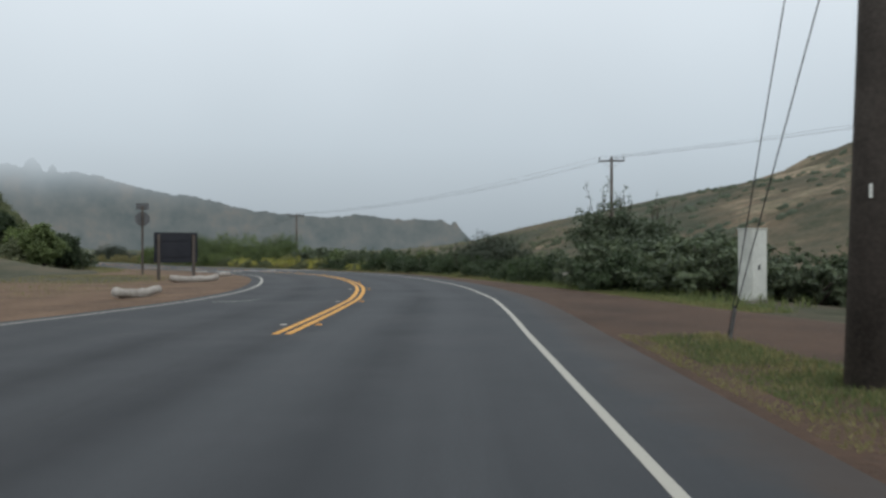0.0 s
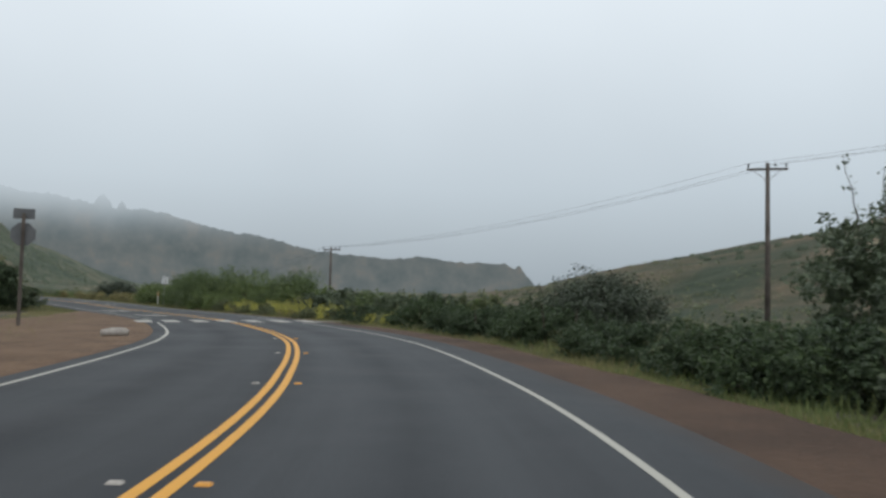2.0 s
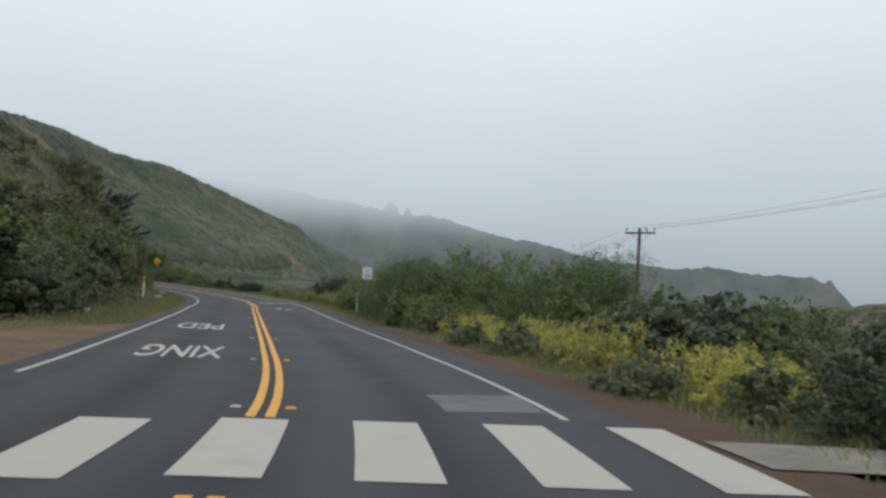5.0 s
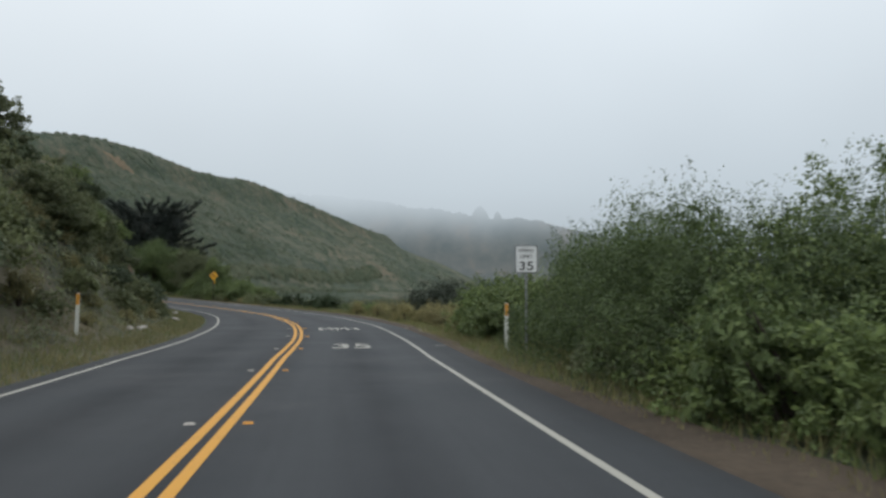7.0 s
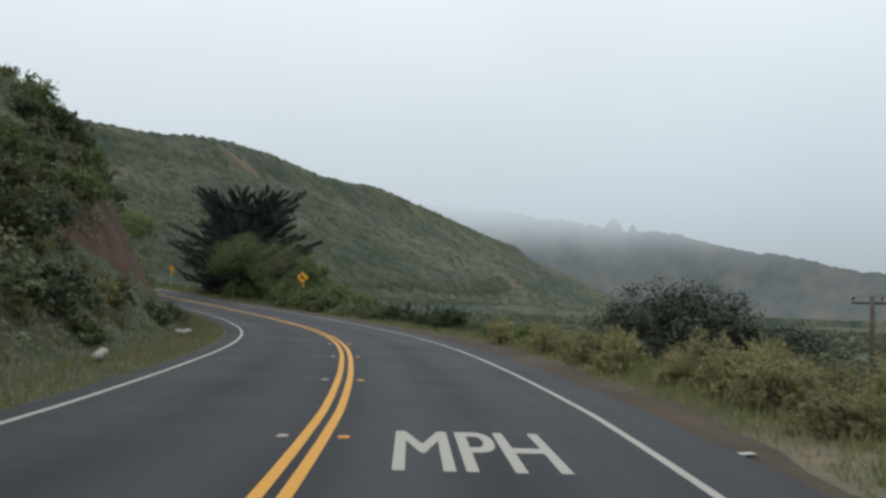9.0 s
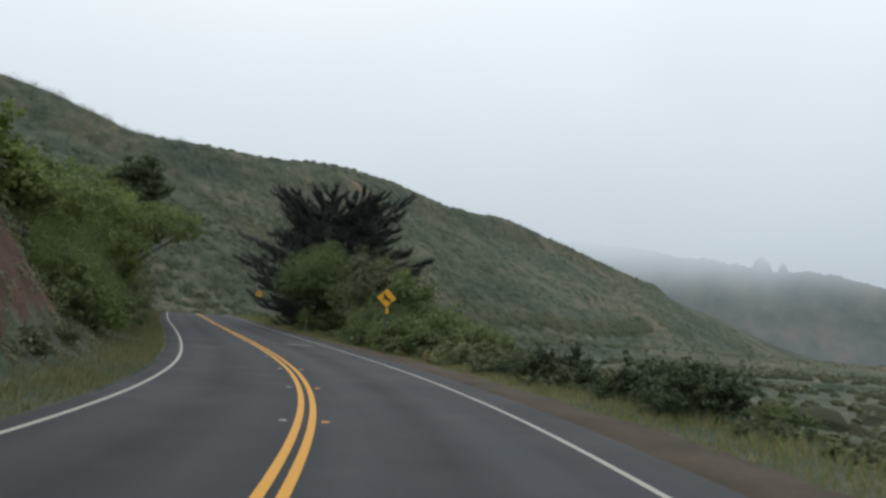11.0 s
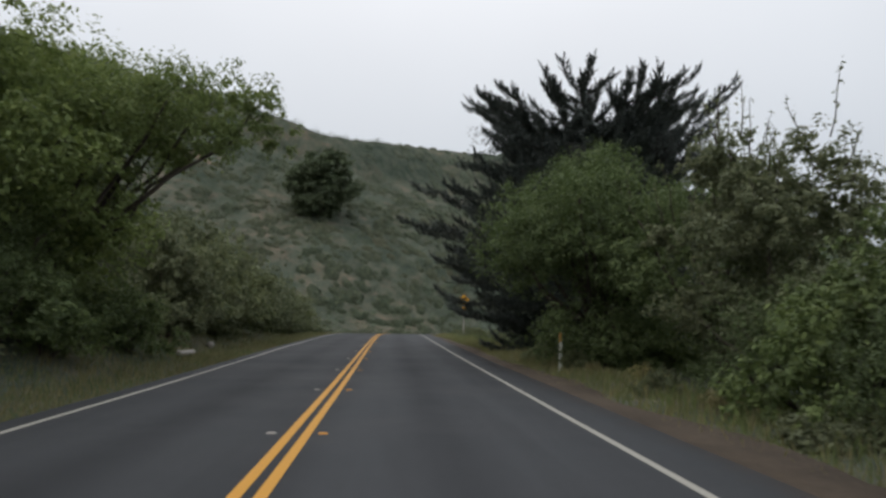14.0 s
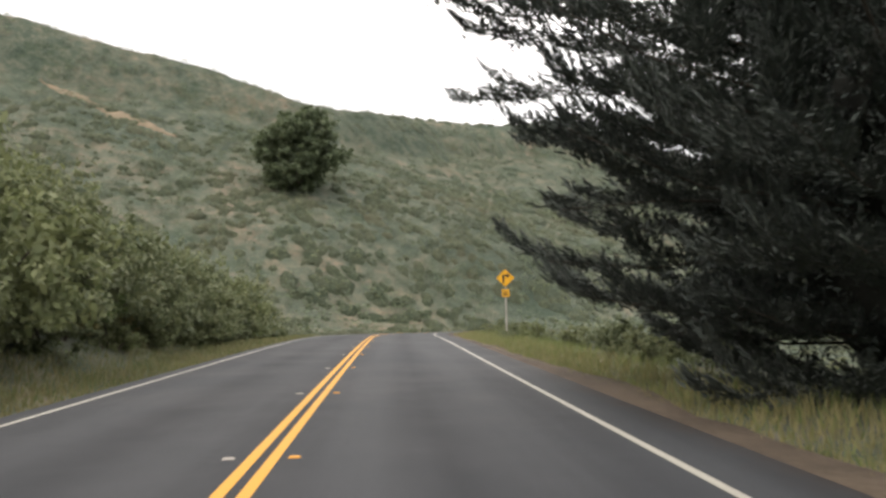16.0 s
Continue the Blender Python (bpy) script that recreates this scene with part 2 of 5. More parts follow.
CYPRESS = leafy("cypress_sprays", [(0.022, 0.030, 0.028), (0.040, 0.053, 0.046), (0.068, 0.082, 0.068)], 0.8, 0.06, 0.4, 0.12)
MUSTARD = leafy("mustard_flowers", [(0.20, 0.22, 0.075), (0.46, 0.43, 0.095), (0.72, 0.62, 0.11)], 0.75, 0.4)
STRAW = leafy("dry_grass", [(0.165, 0.160, 0.072), (0.29, 0.255, 0.120), (0.42, 0.36, 0.19)], 0.85, 0.4)
GRASS = leafy("green_grass", [(0.085, 0.12, 0.04), (0.15, 0.18, 0.065), (0.24, 0.24, 0.10)], 0.8, 0.4)
def shrubby(name, tones):
    """Low scrub seen from afar: each bush takes a tone of its own, with a rough leafy relief."""
    m, nt, b = mat(name, 1.0, 0, 0.1)
    isl = nt.nodes.new("ShaderNodeNewGeometry").outputs["Random Per Island"]
    f, g = noise_of(nt, 3.5, 5, 0.75), noise_of(nt, 0.06, 4, 0.6)
    k = blend(nt, 0.5, blend(nt, 0.62, blend(nt, 0.25, f, isl), noise_of(nt, 0.45, 5, 0.7)), g)
    nt.links.new(ramp_of(nt, k, [(0.3 + 0.4 * i / (len(tones) - 1), c) for i, c in enumerate(tones)]), b.inputs["Base Color"])
    bump(nt, b, blend(nt, 0.5, f, noise_of(nt, 11.0, 4, 0.8)), 1.0, 0.5)
    return m


MOUND = shrubby("heath_bushes", [(0.058, 0.080, 0.056), (0.088, 0.110, 0.078), (0.116, 0.132, 0.094), (0.144, 0.140, 0.104)])
BANKBUSH = shrubby("bank_bushes", [(0.044, 0.062, 0.040), (0.078, 0.098, 0.064), (0.116, 0.124, 0.082), (0.145, 0.126, 0.088)])
HEATH = leafy("hill_heath", [(0.080, 0.106, 0.073), (0.112, 0.137, 0.095), (0.150, 0.164, 0.116)], 0.95, 0.4)
VERGE = leafy("verge_grass", [(0.12, 0.122, 0.05), (0.225, 0.20, 0.092), (0.34, 0.29, 0.155)], 0.9, 0.3)
# near-black: the shade among a crown's inner twigs, put into the colour
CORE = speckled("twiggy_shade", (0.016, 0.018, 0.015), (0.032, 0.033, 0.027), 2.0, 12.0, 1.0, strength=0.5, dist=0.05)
ORANGE_SOIL = speckled("pale_orange_soil", (0.13, 0.108, 0.072), (0.26, 0.190, 0.125), 0.4, 2.0, 0.95, strength=0.6, dist=0.1)


# ---- helpers for meshes ----
def rawmesh(name, v, faces):
    me = bpy.data.meshes.new(name)
    me.from_pydata([tuple(map(float, p)) for p in v], [], [tuple(map(int, f)) for f in faces])
    me.update()
    return me


def quads_mesh(name, quads):
    """quads: (n, 4, 3) corners, as one mesh of loose leaves."""
    n = len(quads)
    me = bpy.data.meshes.new(name)
    me.vertices.add(n * 4)
    me.vertices.foreach_set("co", np.ascontiguousarray(quads, dtype=np.float32).ravel())
    me.loops.add(n * 4)
    me.loops.foreach_set("vertex_index", np.arange(n * 4, dtype=np.int32))
    me.polygons.add(n)
    me.polygons.foreach_set("loop_start", np.arange(0, n * 4, 4, dtype=np.int32))
    me.update(calc_edges=True)
    me.validate()
    return me


def thing(name, label, category, m=None, group="", kind=""):
    ob = new(name)
    ob.empty_display_size = 0.2
    if m is not None:
        ob.matrix_world = m
    return tagged(ob, label, category, group, kind)


def mesh_part(name, me, material, parent=None, label="", smooth=False):
    ob = new(name, me)
    if material:
        me.materials.append(material)
    if smooth:
        me.polygons.foreach_set("use_smooth", [True] * len(me.polygons))
    if parent is not None:
        ob.parent = parent
    return tagged(ob, label)


def part(name, bm, material, parent=None, label="", smooth=False):
    me = bpy.data.meshes.new(name)
    bm.to_mesh(me)
    bm.free()
    return mesh_part(name, me, material, parent, label, smooth)


def box(sx, sy, sz, m=None, bevel=0.0):
    bm = bmesh.new()
    bmesh.ops.create_cube(bm, size=1.0, matrix=(m or Matrix()) @ Matrix.Diagonal((sx, sy, sz, 1)))
    if bevel:
        bmesh.ops.bevel(bm, geom=bm.edges[:], offset=bevel, segments=2, affect="EDGES")
    return bm


def tube(points, radii, sides=8, cap=True):
    """A tapered tube through points."""
    bm = bmesh.new()
    rings = []
    pts = [Vector(p) for p in points]
    for i, p in enumerate(pts):
        d = (pts[min(i + 1, len(pts) - 1)] - pts[max(i - 1, 0)]).normalized()
        side = d.cross(Vector((0.31, 0.95, 0.05))).normalized()
        other = d.cross(side)
        r = radii[i]
        rings.append([bm.verts.new(p + side * r * math.cos(2 * math.pi * k / sides) + other * r * math.sin(2 * math.pi * k / sides)) for k in range(sides)])
    for a, b in zip(rings, rings[1:]):
        for k in range(sides):
            bm.faces.new((a[k], a[(k + 1) % sides], b[(k + 1) % sides], b[k]))
    if cap:
        bm.faces.new(rings[0][::-1])
        bm.faces.new(rings[-1])
    return bm


def join(bms):
    out = bmesh.new()
    for b in bms:
        me = bpy.data.meshes.new("tmp")
        b.to_mesh(me)
        b.free()
        out.from_mesh(me)
        bpy.data.meshes.remove(me)
    return out


def moved(bm, vec):
    bmesh.ops.translate(bm, vec=vec, verts=bm.verts[:])
    return bm


def plate(outline, thick, m=None):
    """A flat plate from an outline in x, z, thick along y."""
    bm = bmesh.new()
    f = bm.faces.new([bm.verts.new((x, -thick / 2, z)) for x, z in outline])
    r = bmesh.ops.extrude_face_region(bm, geom=[f])
    bmesh.ops.translate(bm, vec=(0, thick, 0), verts=[g for g in r["geom"] if isinstance(g, bmesh.types.BMVert)])
    bmesh.ops.recalc_face_normals(bm, faces=bm.faces[:])
    if m is not None:
        bmesh.ops.transform(bm, matrix=m, verts=bm.verts[:])
    return bm


def rounded(w, h, r, steps=4):
    pts = []
    for cx, cz, a0 in ((w / 2 - r, h / 2 - r, 0), (-w / 2 + r, h / 2 - r, 90), (-w / 2 + r, -h / 2 + r, 180), (w / 2 - r, -h / 2 + r, 270)):
        for k in range(steps + 1):
            a = radians(a0 + 90 * k / steps)
            pts.append((cx + r * math.cos(a), cz + r * math.sin(a)))
    return pts


def words(text, size=1.0, bold=0.0):
    """The mesh of a text in x, y, flat, centred, one unit high."""
    cu = bpy.data.curves.new("text", "FONT")
    cu.body, cu.align_x, cu.align_y, cu.size, cu.offset = text, "CENTER", "CENTER", size, 0.0 if "M" in text else bold
    tmp = bpy.data.objects.new("text", cu)
    scene.collection.objects.link(tmp)
    me = bpy.data.meshes.new_from_object(tmp.evaluated_get(bpy.context.evaluated_depsgraph_get()))
    bpy.data.objects.remove(tmp)
    bm = bmesh.new()
    bm.from_mesh(me)
    xs, ys = [v.co.x for v in bm.verts], [v.co.y for v in bm.verts]
    cx, cy, w, h = (max(xs) + min(xs)) / 2, (max(ys) + min(ys)) / 2, max(xs) - min(xs), max(ys) - min(ys)
    for v in bm.verts:
        v.co.x, v.co.y = (v.co.x - cx) / w, (v.co.y - cy) / h
    if "M" in text and bold:
        # thicken the strokes with copies set a hair apart
        src = bm.copy()
        bm = join([bm] + [moved(src.copy(), (k * 0.010, 0, 0.0012 * abs(k) + 0.0004 * (k > 0))) for k in (-1, 1)])
        src.free()
    return bm


# ---- the road's line: centre of the double yellow, x, y, z ----
LINE = [(-4.5, -400, -3), (-3.2, -60, 0.0), (-2.8, -10, 0.03), (-2.65, 13, 0.04), (-2.6, 20, 0.04), (-3.2, 30.1, 0.03), (-4.5, 36.2, 0.0), (-7.5, 46.8, -0.10),
        (-11.5, 55.8, -0.23), (-16.2, 64.2, -0.29), (-21.3, 70.9, -0.35), (-30.2, 82.1, -0.44), (-38.6, 92.6, -0.43), (-45.3, 100.4, -0.40),
        (-54, 109.2, -0.38), (-62.3, 116.4, -0.37), (-71.4, 122.7, -0.31), (-79.5, 127.1, -0.16), (-89.3, 131.5, 0.11), (-99.4, 135.6, 0.41),
        (-117.8, 142.6, 1.01), (-133.4, 148.5, 1.56), (-156, 157.2, 2.35), (-173, 164.0, 2.75), (-183, 170.5, 2.9), (-188, 180, 3.0), (-188, 195, 3.1), (-180, 240, 2.6), (-160, 330, 1.0)]


def table(s, pairs):
    return np.interp(s, [a for a, _ in pairs], [b for _, b in pairs])


def right_edge(s):
    """The right edge line's distance from the centre line."""
    return -table(s, [(13, 4.08), (25, 3.86), (45, 3.76), (60, 3.67), (80, 3.72), (101, 3.5), (110, 3.42), (118, 3.56), (148, 3.84), (213, 3.93)])


def left_edge(s):
    """The left edge line, which flares out where a side road comes in behind the start."""
    return table(s, [(30, 3.9), (50, 3.7), (70, 3.66), (105, 3.42), (120, 3.47), (165, 3.44), (190, 3.62), (211, 3.9)]) + 1.6 * (np.clip(29 - s, 0, 40) / 14) ** 2


def spline(points, step):
    P = np.array([points[0], *points, points[-1]], dtype=float)
    out = []
    for i in range(1, len(P) - 2):
        a, b, c, d = P[i - 1:i + 3]
        n = max(2, int(np.linalg.norm(c - b) / 0.5))
        u = np.linspace(0, 1, n, endpoint=False)[:, None]
        out.append(0.5 * (2 * b + (c - a) * u + (2 * a - 5 * b + 4 * c - d) * u ** 2 + (3 * b - a - 3 * c + d) * u ** 3))
    Q = np.vstack([*out, P[-1:]])
    s = np.r_[0, np.cumsum(np.linalg.norm(np.diff(Q[:, :2], axis=0), axis=1))]
    t = np.arange(0, s[-1], step)
    R = np.stack([np.interp(t, s, Q[:, k]) for k in range(3)], 1)
    for _ in range(3):
        R[4:-4] = sum(R[4 + k:len(R) - 4 + k] for k in range(-4, 5)) / 9
    return R


ROAD = spline(LINE, 1.0)
TAN_ = np.gradient(ROAD[:, :2], axis=0)
TAN_ /= np.linalg.norm(TAN_, axis=1)[:, None]
LEFT_ = np.stack([-TAN_[:, 1], TAN_[:, 0]], 1)
S0 = int(np.argmin(abs(ROAD[:, 1])))        # s = 0 where the walk begins
ROAD[:, :2] += LEFT_ * table(np.arange(len(ROAD)) - S0, [(0, 0.02), (13, 0.03), (22, -0.25), (36, -0.15), (45, -0.25), (57, -0.08), (67, -0.12), (75, 0), (101, 0.05), (108, -0.12), (118, -0.22), (126, -0.15), (150, -0.14), (160, -0.15), (170, -0.06), (185, 0)])[:, None]


def at(s, e, dz=0.0):
    """The place s metres along the road, e metres to the left of its centre line."""
    i = np.asarray(s, dtype=float) + S0
    k = np.arange(len(ROAD))
    x, y, z = (np.interp(i, k, ROAD[:, c]) for c in range(3))
    nx, ny = np.interp(i, k, LEFT_[:, 0]), np.interp(i, k, LEFT_[:, 1])
    return np.stack([x + nx * e, y + ny * e, z + dz + 0 * x], -1)


def heading(s):
    d = TAN_[int(round(np.clip(s + S0, 0, len(TAN_) - 1)))]
    return math.degrees(math.atan2(-d[0], d[1]))


def road_coords(x, y):
    """s, e and the road's height for places in the plan."""
    p = np.stack([np.ravel(x), np.ravel(y)], 1)
    s, e, z = np.zeros(len(p)), np.zeros(len(p)), np.zeros(len(p))
    R = ROAD[::8]
    for c in range(0, len(p), 20000):
        q = p[c:c + 20000]
        d2 = ((q[:, None, :] - R[None, :, :2]) ** 2).sum(2)
        near = np.clip(d2.argmin(1)[:, None] * 8 + np.arange(-8, 9), 0, len(ROAD) - 1)
        i = near[np.arange(len(q)), ((q[:, None, :] - ROAD[near, :2]) ** 2).sum(2).argmin(1)]
        v = q - ROAD[i, :2]
        u = (v * TAN_[i]).sum(1)
        e[c:c + 20000] = (v * LEFT_[i]).sum(1)
        far = np.sqrt((v ** 2).sum(1))
        e[c:c + 20000] = np.where(e[c:c + 20000] >= 0, 1, -1) * np.maximum(abs(e[c:c + 20000]), far * (abs(u) > 2.5))
        s[c:c + 20000] = i - S0 + np.clip(u, -1, 1)
        z[c:c + 20000] = ROAD[i, 2]
    return s, e, z


def smooth(a, b, x):
    t = np.clip((x - a) / (b - a), 0, 1)
    return t * t * (3 - 2 * t)


def waves(x, y, size, seed=0.0):
    """Soft lumps between about -1 and 1."""
    r = np.random.RandomState(int(seed) + 11)
    out = np.zeros_like(x, dtype=float)
    for k in range(5):
        a = r.uniform(0, 2 * math.pi)
        f = 2 * math.pi / size * (0.6 + 0.35 * k)
        out += np.sin((x * math.cos(a) + y * math.sin(a)) * f + r.uniform(0, 6)) / (1.2 + 0.7 * k)
    return out / 2.0


def ridge(x, y, crest, w_left):
    """Height of a hill along a crest of (x, y, height, width on its right), falling over its two widths."""
    best = np.zeros_like(x)
    for (ax, ay, az, aw), (bx, by, bz, bw) in zip(crest, crest[1:]):
        dx, dy = bx - ax, by - ay
        L2 = dx * dx + dy * dy
        u = np.clip(((x - ax) * dx + (y - ay) * dy) / L2, 0, 1)
        px, py = ax + u * dx - x, ay + u * dy - y
        d = np.hypot(px, py)
        sd = (dx * (y - ay) - dy * (x - ax)) > 0
        w = np.where(sd, w_left, aw + (bw - aw) * u)
        t = np.clip(1 - d / w, 0, 1)
        prof = np.where(t > 0.85, 0.775 + 0.225 * (1 - ((1 - t) / 0.15) ** 2) , t * 0.775 / 0.85)
        prof = np.where(t < 0.25, t * t * (0.775 / 0.85) / 0.5 + t * 0.5 * 0.775 / 0.85, prof)
        best = np.maximum(best, (az + u * (bz - az)) * prof)
    return best


BIG_HILL = [(-293, -60, 72, 100), (-293.2, 60, 84, 99), (-299.6, 130, 69.6, 104), (-298, 165, 62, 104.4), (-292.7, 190, 54.3, 98.5), (-311.7, 225, 59.7, 109), (-315.3, 265, 65, 104.6),
            (-330, 330, 63.5, 102), (-338.3, 405, 59.5, 99), (-338.5, 510, 42.5, 92), (-354.4, 580, 14, 100)]
RIGHT_HILL = [(20, 600, 2, 190), (112, 430, 16, 190), (165, 320, 46, 190), (215, 240, 64, 190), (300, 120, 80, 190), (420, -100, 80, 190)]


def height(x, y, coords=None):
    """The lie of the land."""
    x, y = np.asarray(x, dtype=float), np.asarray(y, dtype=float)
    shape = x.shape
    x, y = x.ravel(), y.ravel()
    s, e, rz = coords if coords is not None else road_coords(x, y)
    a = abs(e)
    base = rz * np.exp(-a / 120)
    right = -smooth(6, 40, -e) * (1.6 + 1.4 * smooth(60, 120, s)) * (e < 0)
    # the cut bank on the inside of the bends, and the slope above it
    bank = smooth(88, 112, s) * (1 - 0.4 * smooth(150, 200, s)) * (1 - smooth(225, 250, s))
    left = bank * ((6.2 + 1.6 * smooth(95, 110, s) * (1 - smooth(150, 165, s))) * smooth(5.8, 13.5, e) + 0.34 * np.clip(e - 12, 0, 45)) * (e > 0)
    left += 1.9 * smooth(134, 144, s) * (1 - smooth(161, 169, s)) * smooth(6.6, 9.6, e) * (e > 0)
    knoll = smooth(60, 85, s) * (1 - smooth(110, 130, s)) * 2.0 * smooth(8, 22, e) * (e > 0)
    hills = np.maximum(ridge(x, y, BIG_HILL, 110), ridge(x, y, RIGHT_HILL, 190))
    near = smooth(7, 30, a)
    lumps = waves(x, y, 23, 1) * 0.25 * smooth(5.5, 14, a) + waves(x, y, 70, 2) * np.minimum(hills, 30) * 0.07
    wild = smooth(9, 14, e) * smooth(90, 105, s) + (hills * near > 2.5) * smooth(2.5, 6, hills)
    lumps = lumps + np.minimum(wild, 1) * (0.30 * waves(x, y, 7.3, 5) + 0.12 * waves(x, y, 3.7, 6) + 0.06 * waves(y, x, 2.6, 7))
    z = base - 0.10 + right + np.maximum(left + knoll, hills * near) + lumps
    return z.reshape(shape)


def ground_at(x, y):
    return float(height(np.array([x]), np.array([y]))[0])


def axis(parts, far, grow=1.16):
    """Grid lines: stretches (from, to, step), then ever wider steps out to far."""
    v = []
    for lo, hi, step in parts:
        v += list(np.arange(lo, hi - 0.01, step))
    v.append(parts[-1][1])
    d = parts[-1][2]
    while v[-1] < far:
        d *= grow
        v.append(v[-1] + d)
    d = parts[0][2]
    while v[0] > -far:
        d *= grow
        v.insert(0, v[0] - d)
    return np.array(v)


def build_ground():
    xs, ys = axis([(-345, -306, 3.0), (-306, -150, 1.1), (-150, 30, 0.9), (30, 260, 4.0)], 2500), axis([(-10, 60, 1.5), (60, 235, 1.0), (235, 560, 3.0)], 2500)
    X, Y = np.meshgrid(xs, ys)
    Z = height(X, Y)
    n, m = X.shape
    idx = np.arange(n * m).reshape(n, m)
    f = np.stack([idx[:-1, :-1], idx[:-1, 1:], idx[1:, 1:], idx[1:, :-1]], -1).reshape(-1, 4)
    me = bpy.data.meshes.new("ground")
    me.vertices.add(n * m)
    me.vertices.foreach_set("co", np.stack([X, Y, Z], -1).astype(np.float32).ravel())
    me.loops.add(f.size)
    me.loops.foreach_set("vertex_index", f.astype(np.int32).ravel())
    me.polygons.add(len(f))
    me.polygons.foreach_set("loop_start", np.arange(0, f.size, 4, dtype=np.int32))
    me.update(calc_edges=True)
    ob = mesh_part("ground", me, GROUND, smooth=True)
    tagged(ob, "rolling coastal ground with turf, dry grass and bare soil", "ground", kind="structure")


build_ground()


def ribbon(name, s0, s1, edges, dz, material, parent=None, label="", step=1.0, drop=0.0, cols=None, wobble=0.0):
    """A strip along the road between two offsets, each a number or a function of s."""
    s = np.arange(s0, s1 + 0.001, step)
    a, b = (f(s) if callable(f) else np.full(len(s), float(f)) for f in edges)
    k = cols or max(1, int(np.max(abs(a - b)) / 1.2))
    if wobble:
        r = np.random.RandomState(int(abs(s0) * 7 + 3))
        b = b + np.convolve(r.uniform(-1, 1, len(s) + 4), np.ones(5) / 5, "valid") * wobble * 2
    V, UV = [], []
    for j in range(k + 1):
        e = a + (b - a) * j / k
        V.append(at(s, 0)[:, :] * 0 + np.stack([at(si, ei, dz) for si, ei in zip(s, e)]))
        UV.append(np.stack([e, s], 1))
    if drop:
        V.append(np.stack([at(si, bi, dz - drop) for si, bi in zip(s, b + np.sign(b - a) * drop * 2)]))
        UV.append(np.stack([b, s], 1))
        V.insert(0, np.stack([at(si, ai, dz - drop) for si, ai in zip(s, a - np.sign(b - a) * drop * 0.3)]))
        UV.insert(0, np.stack([a, s], 1))
    K, n = len(V), len(s)
    V = np.stack(V, 1).reshape(-1, 3)
    UV = np.stack(UV, 1).reshape(-1, 2)
    idx = np.arange(n * K).reshape(n, K)
    f = np.stack([idx[:-1, :-1], idx[:-1, 1:], idx[1:, 1:], idx[1:, :-1]], -1).reshape(-1, 4)
    if np.mean(b - a) > 0:
        f = f[:, ::-1]
    me = rawmesh(name, V, f)
    uv = me.uv_layers.new(name="UVMap")
    uv.data.foreach_set("uv", UV[[l.vertex_index for l in me.loops]].astype(np.float32).ravel())
    return mesh_part(name, me, material, parent, label, smooth=True)


def pave_left(s):
    return left_edge(s) + 0.45 + 8 * (1 - smooth(0, 16, s))


road = ribbon("road", -150, 330, (lambda s: right_edge(s) - 0.95 - 0.35 * (1 - smooth(15, 45, s)), pave_left), 0.0, ASPHALT, drop=0.08, cols=14)
tagged(road, "two-lane dark grey asphalt road curving through the valley", "road", kind="structure")
LIFT = 0.004
for lo, hi in ((13.0, 62.6), (65.9, 300)):
    ribbon("center_line", lo, hi, (-0.165, -0.05), LIFT, YELLOW, road, "yellow painted line", 0.5, cols=1)
    ribbon("center_line", lo, hi, (0.05, 0.165), LIFT, YELLOW, road, "yellow painted line", 0.5, cols=1)
for lo, hi in ((-60, 62.8), (66.4, 320)):
    ribbon("edge_line", lo, hi, (lambda s: right_edge(s) - 0.05, lambda s: right_edge(s) + 0.05), LIFT, WHITE, road, "white painted edge line", 0.4, cols=1)
for lo, hi in ((9, 62.0), (64.4, 68.0), (69.4, 320)):
    ribbon("edge_line", lo, hi, (lambda s: left_edge(s) - 0.05, lambda s: left_edge(s) + 0.05), LIFT, WHITE, road, "white painted edge line", 0.4, cols=1)


def flat_patch(name, corners, dz, material, label=""):
    """A flat patch of paint or surfacing on the road, from corners (s, e)."""
    n = 6
    (a, b, c, d) = [np.array(q, dtype=float) for q in corners]
    V = [at(*((a + (b - a) * i / n) * (1 - j / n) + (d + (c - d) * i / n) * (j / n)), dz) for j in range(n + 1) for i in range(n + 1)]
    F = [(j * (n + 1) + i, j * (n + 1) + i + 1, (j + 1) * (n + 1) + i + 1, (j + 1) * (n + 1) + i) for j in range(n) for i in range(n)]
    me = rawmesh(name, V, F)
    if me.polygons[0].normal.z < 0:
        me.flip_normals()
    return mesh_part(name, me, material, road, label)


for k in range(7):
    e = (4.15, 2.82, 1.42, 0.03, -1.39, -2.87, -4.37)[k]
    far, nr = 65.75 - 0.13 * max(e, 0) - 0.05 * e, 63.05 - 0.16 * max(e, 0)
    flat_patch("crosswalk_bar", [(nr, e + 0.36), (nr, e - 0.36), (far, e - 0.36), (far, e + 0.36)], LIFT + 0.004, WHITE, "wide white crosswalk bar")
flat_patch("repair_patch", [(66.75, -2.22), (66.9, -3.56), (68.6, -3.62), (68.3, -2.22)], 0.004, PATCH, "pale grey asphalt repair patch")
flat_patch("repair_patch", [(175.5, -1.76), (175.5, -3.06), (177.0, -3.08), (177.0, -1.78)], 0.004, PATCH, "pale grey asphalt repair patch")


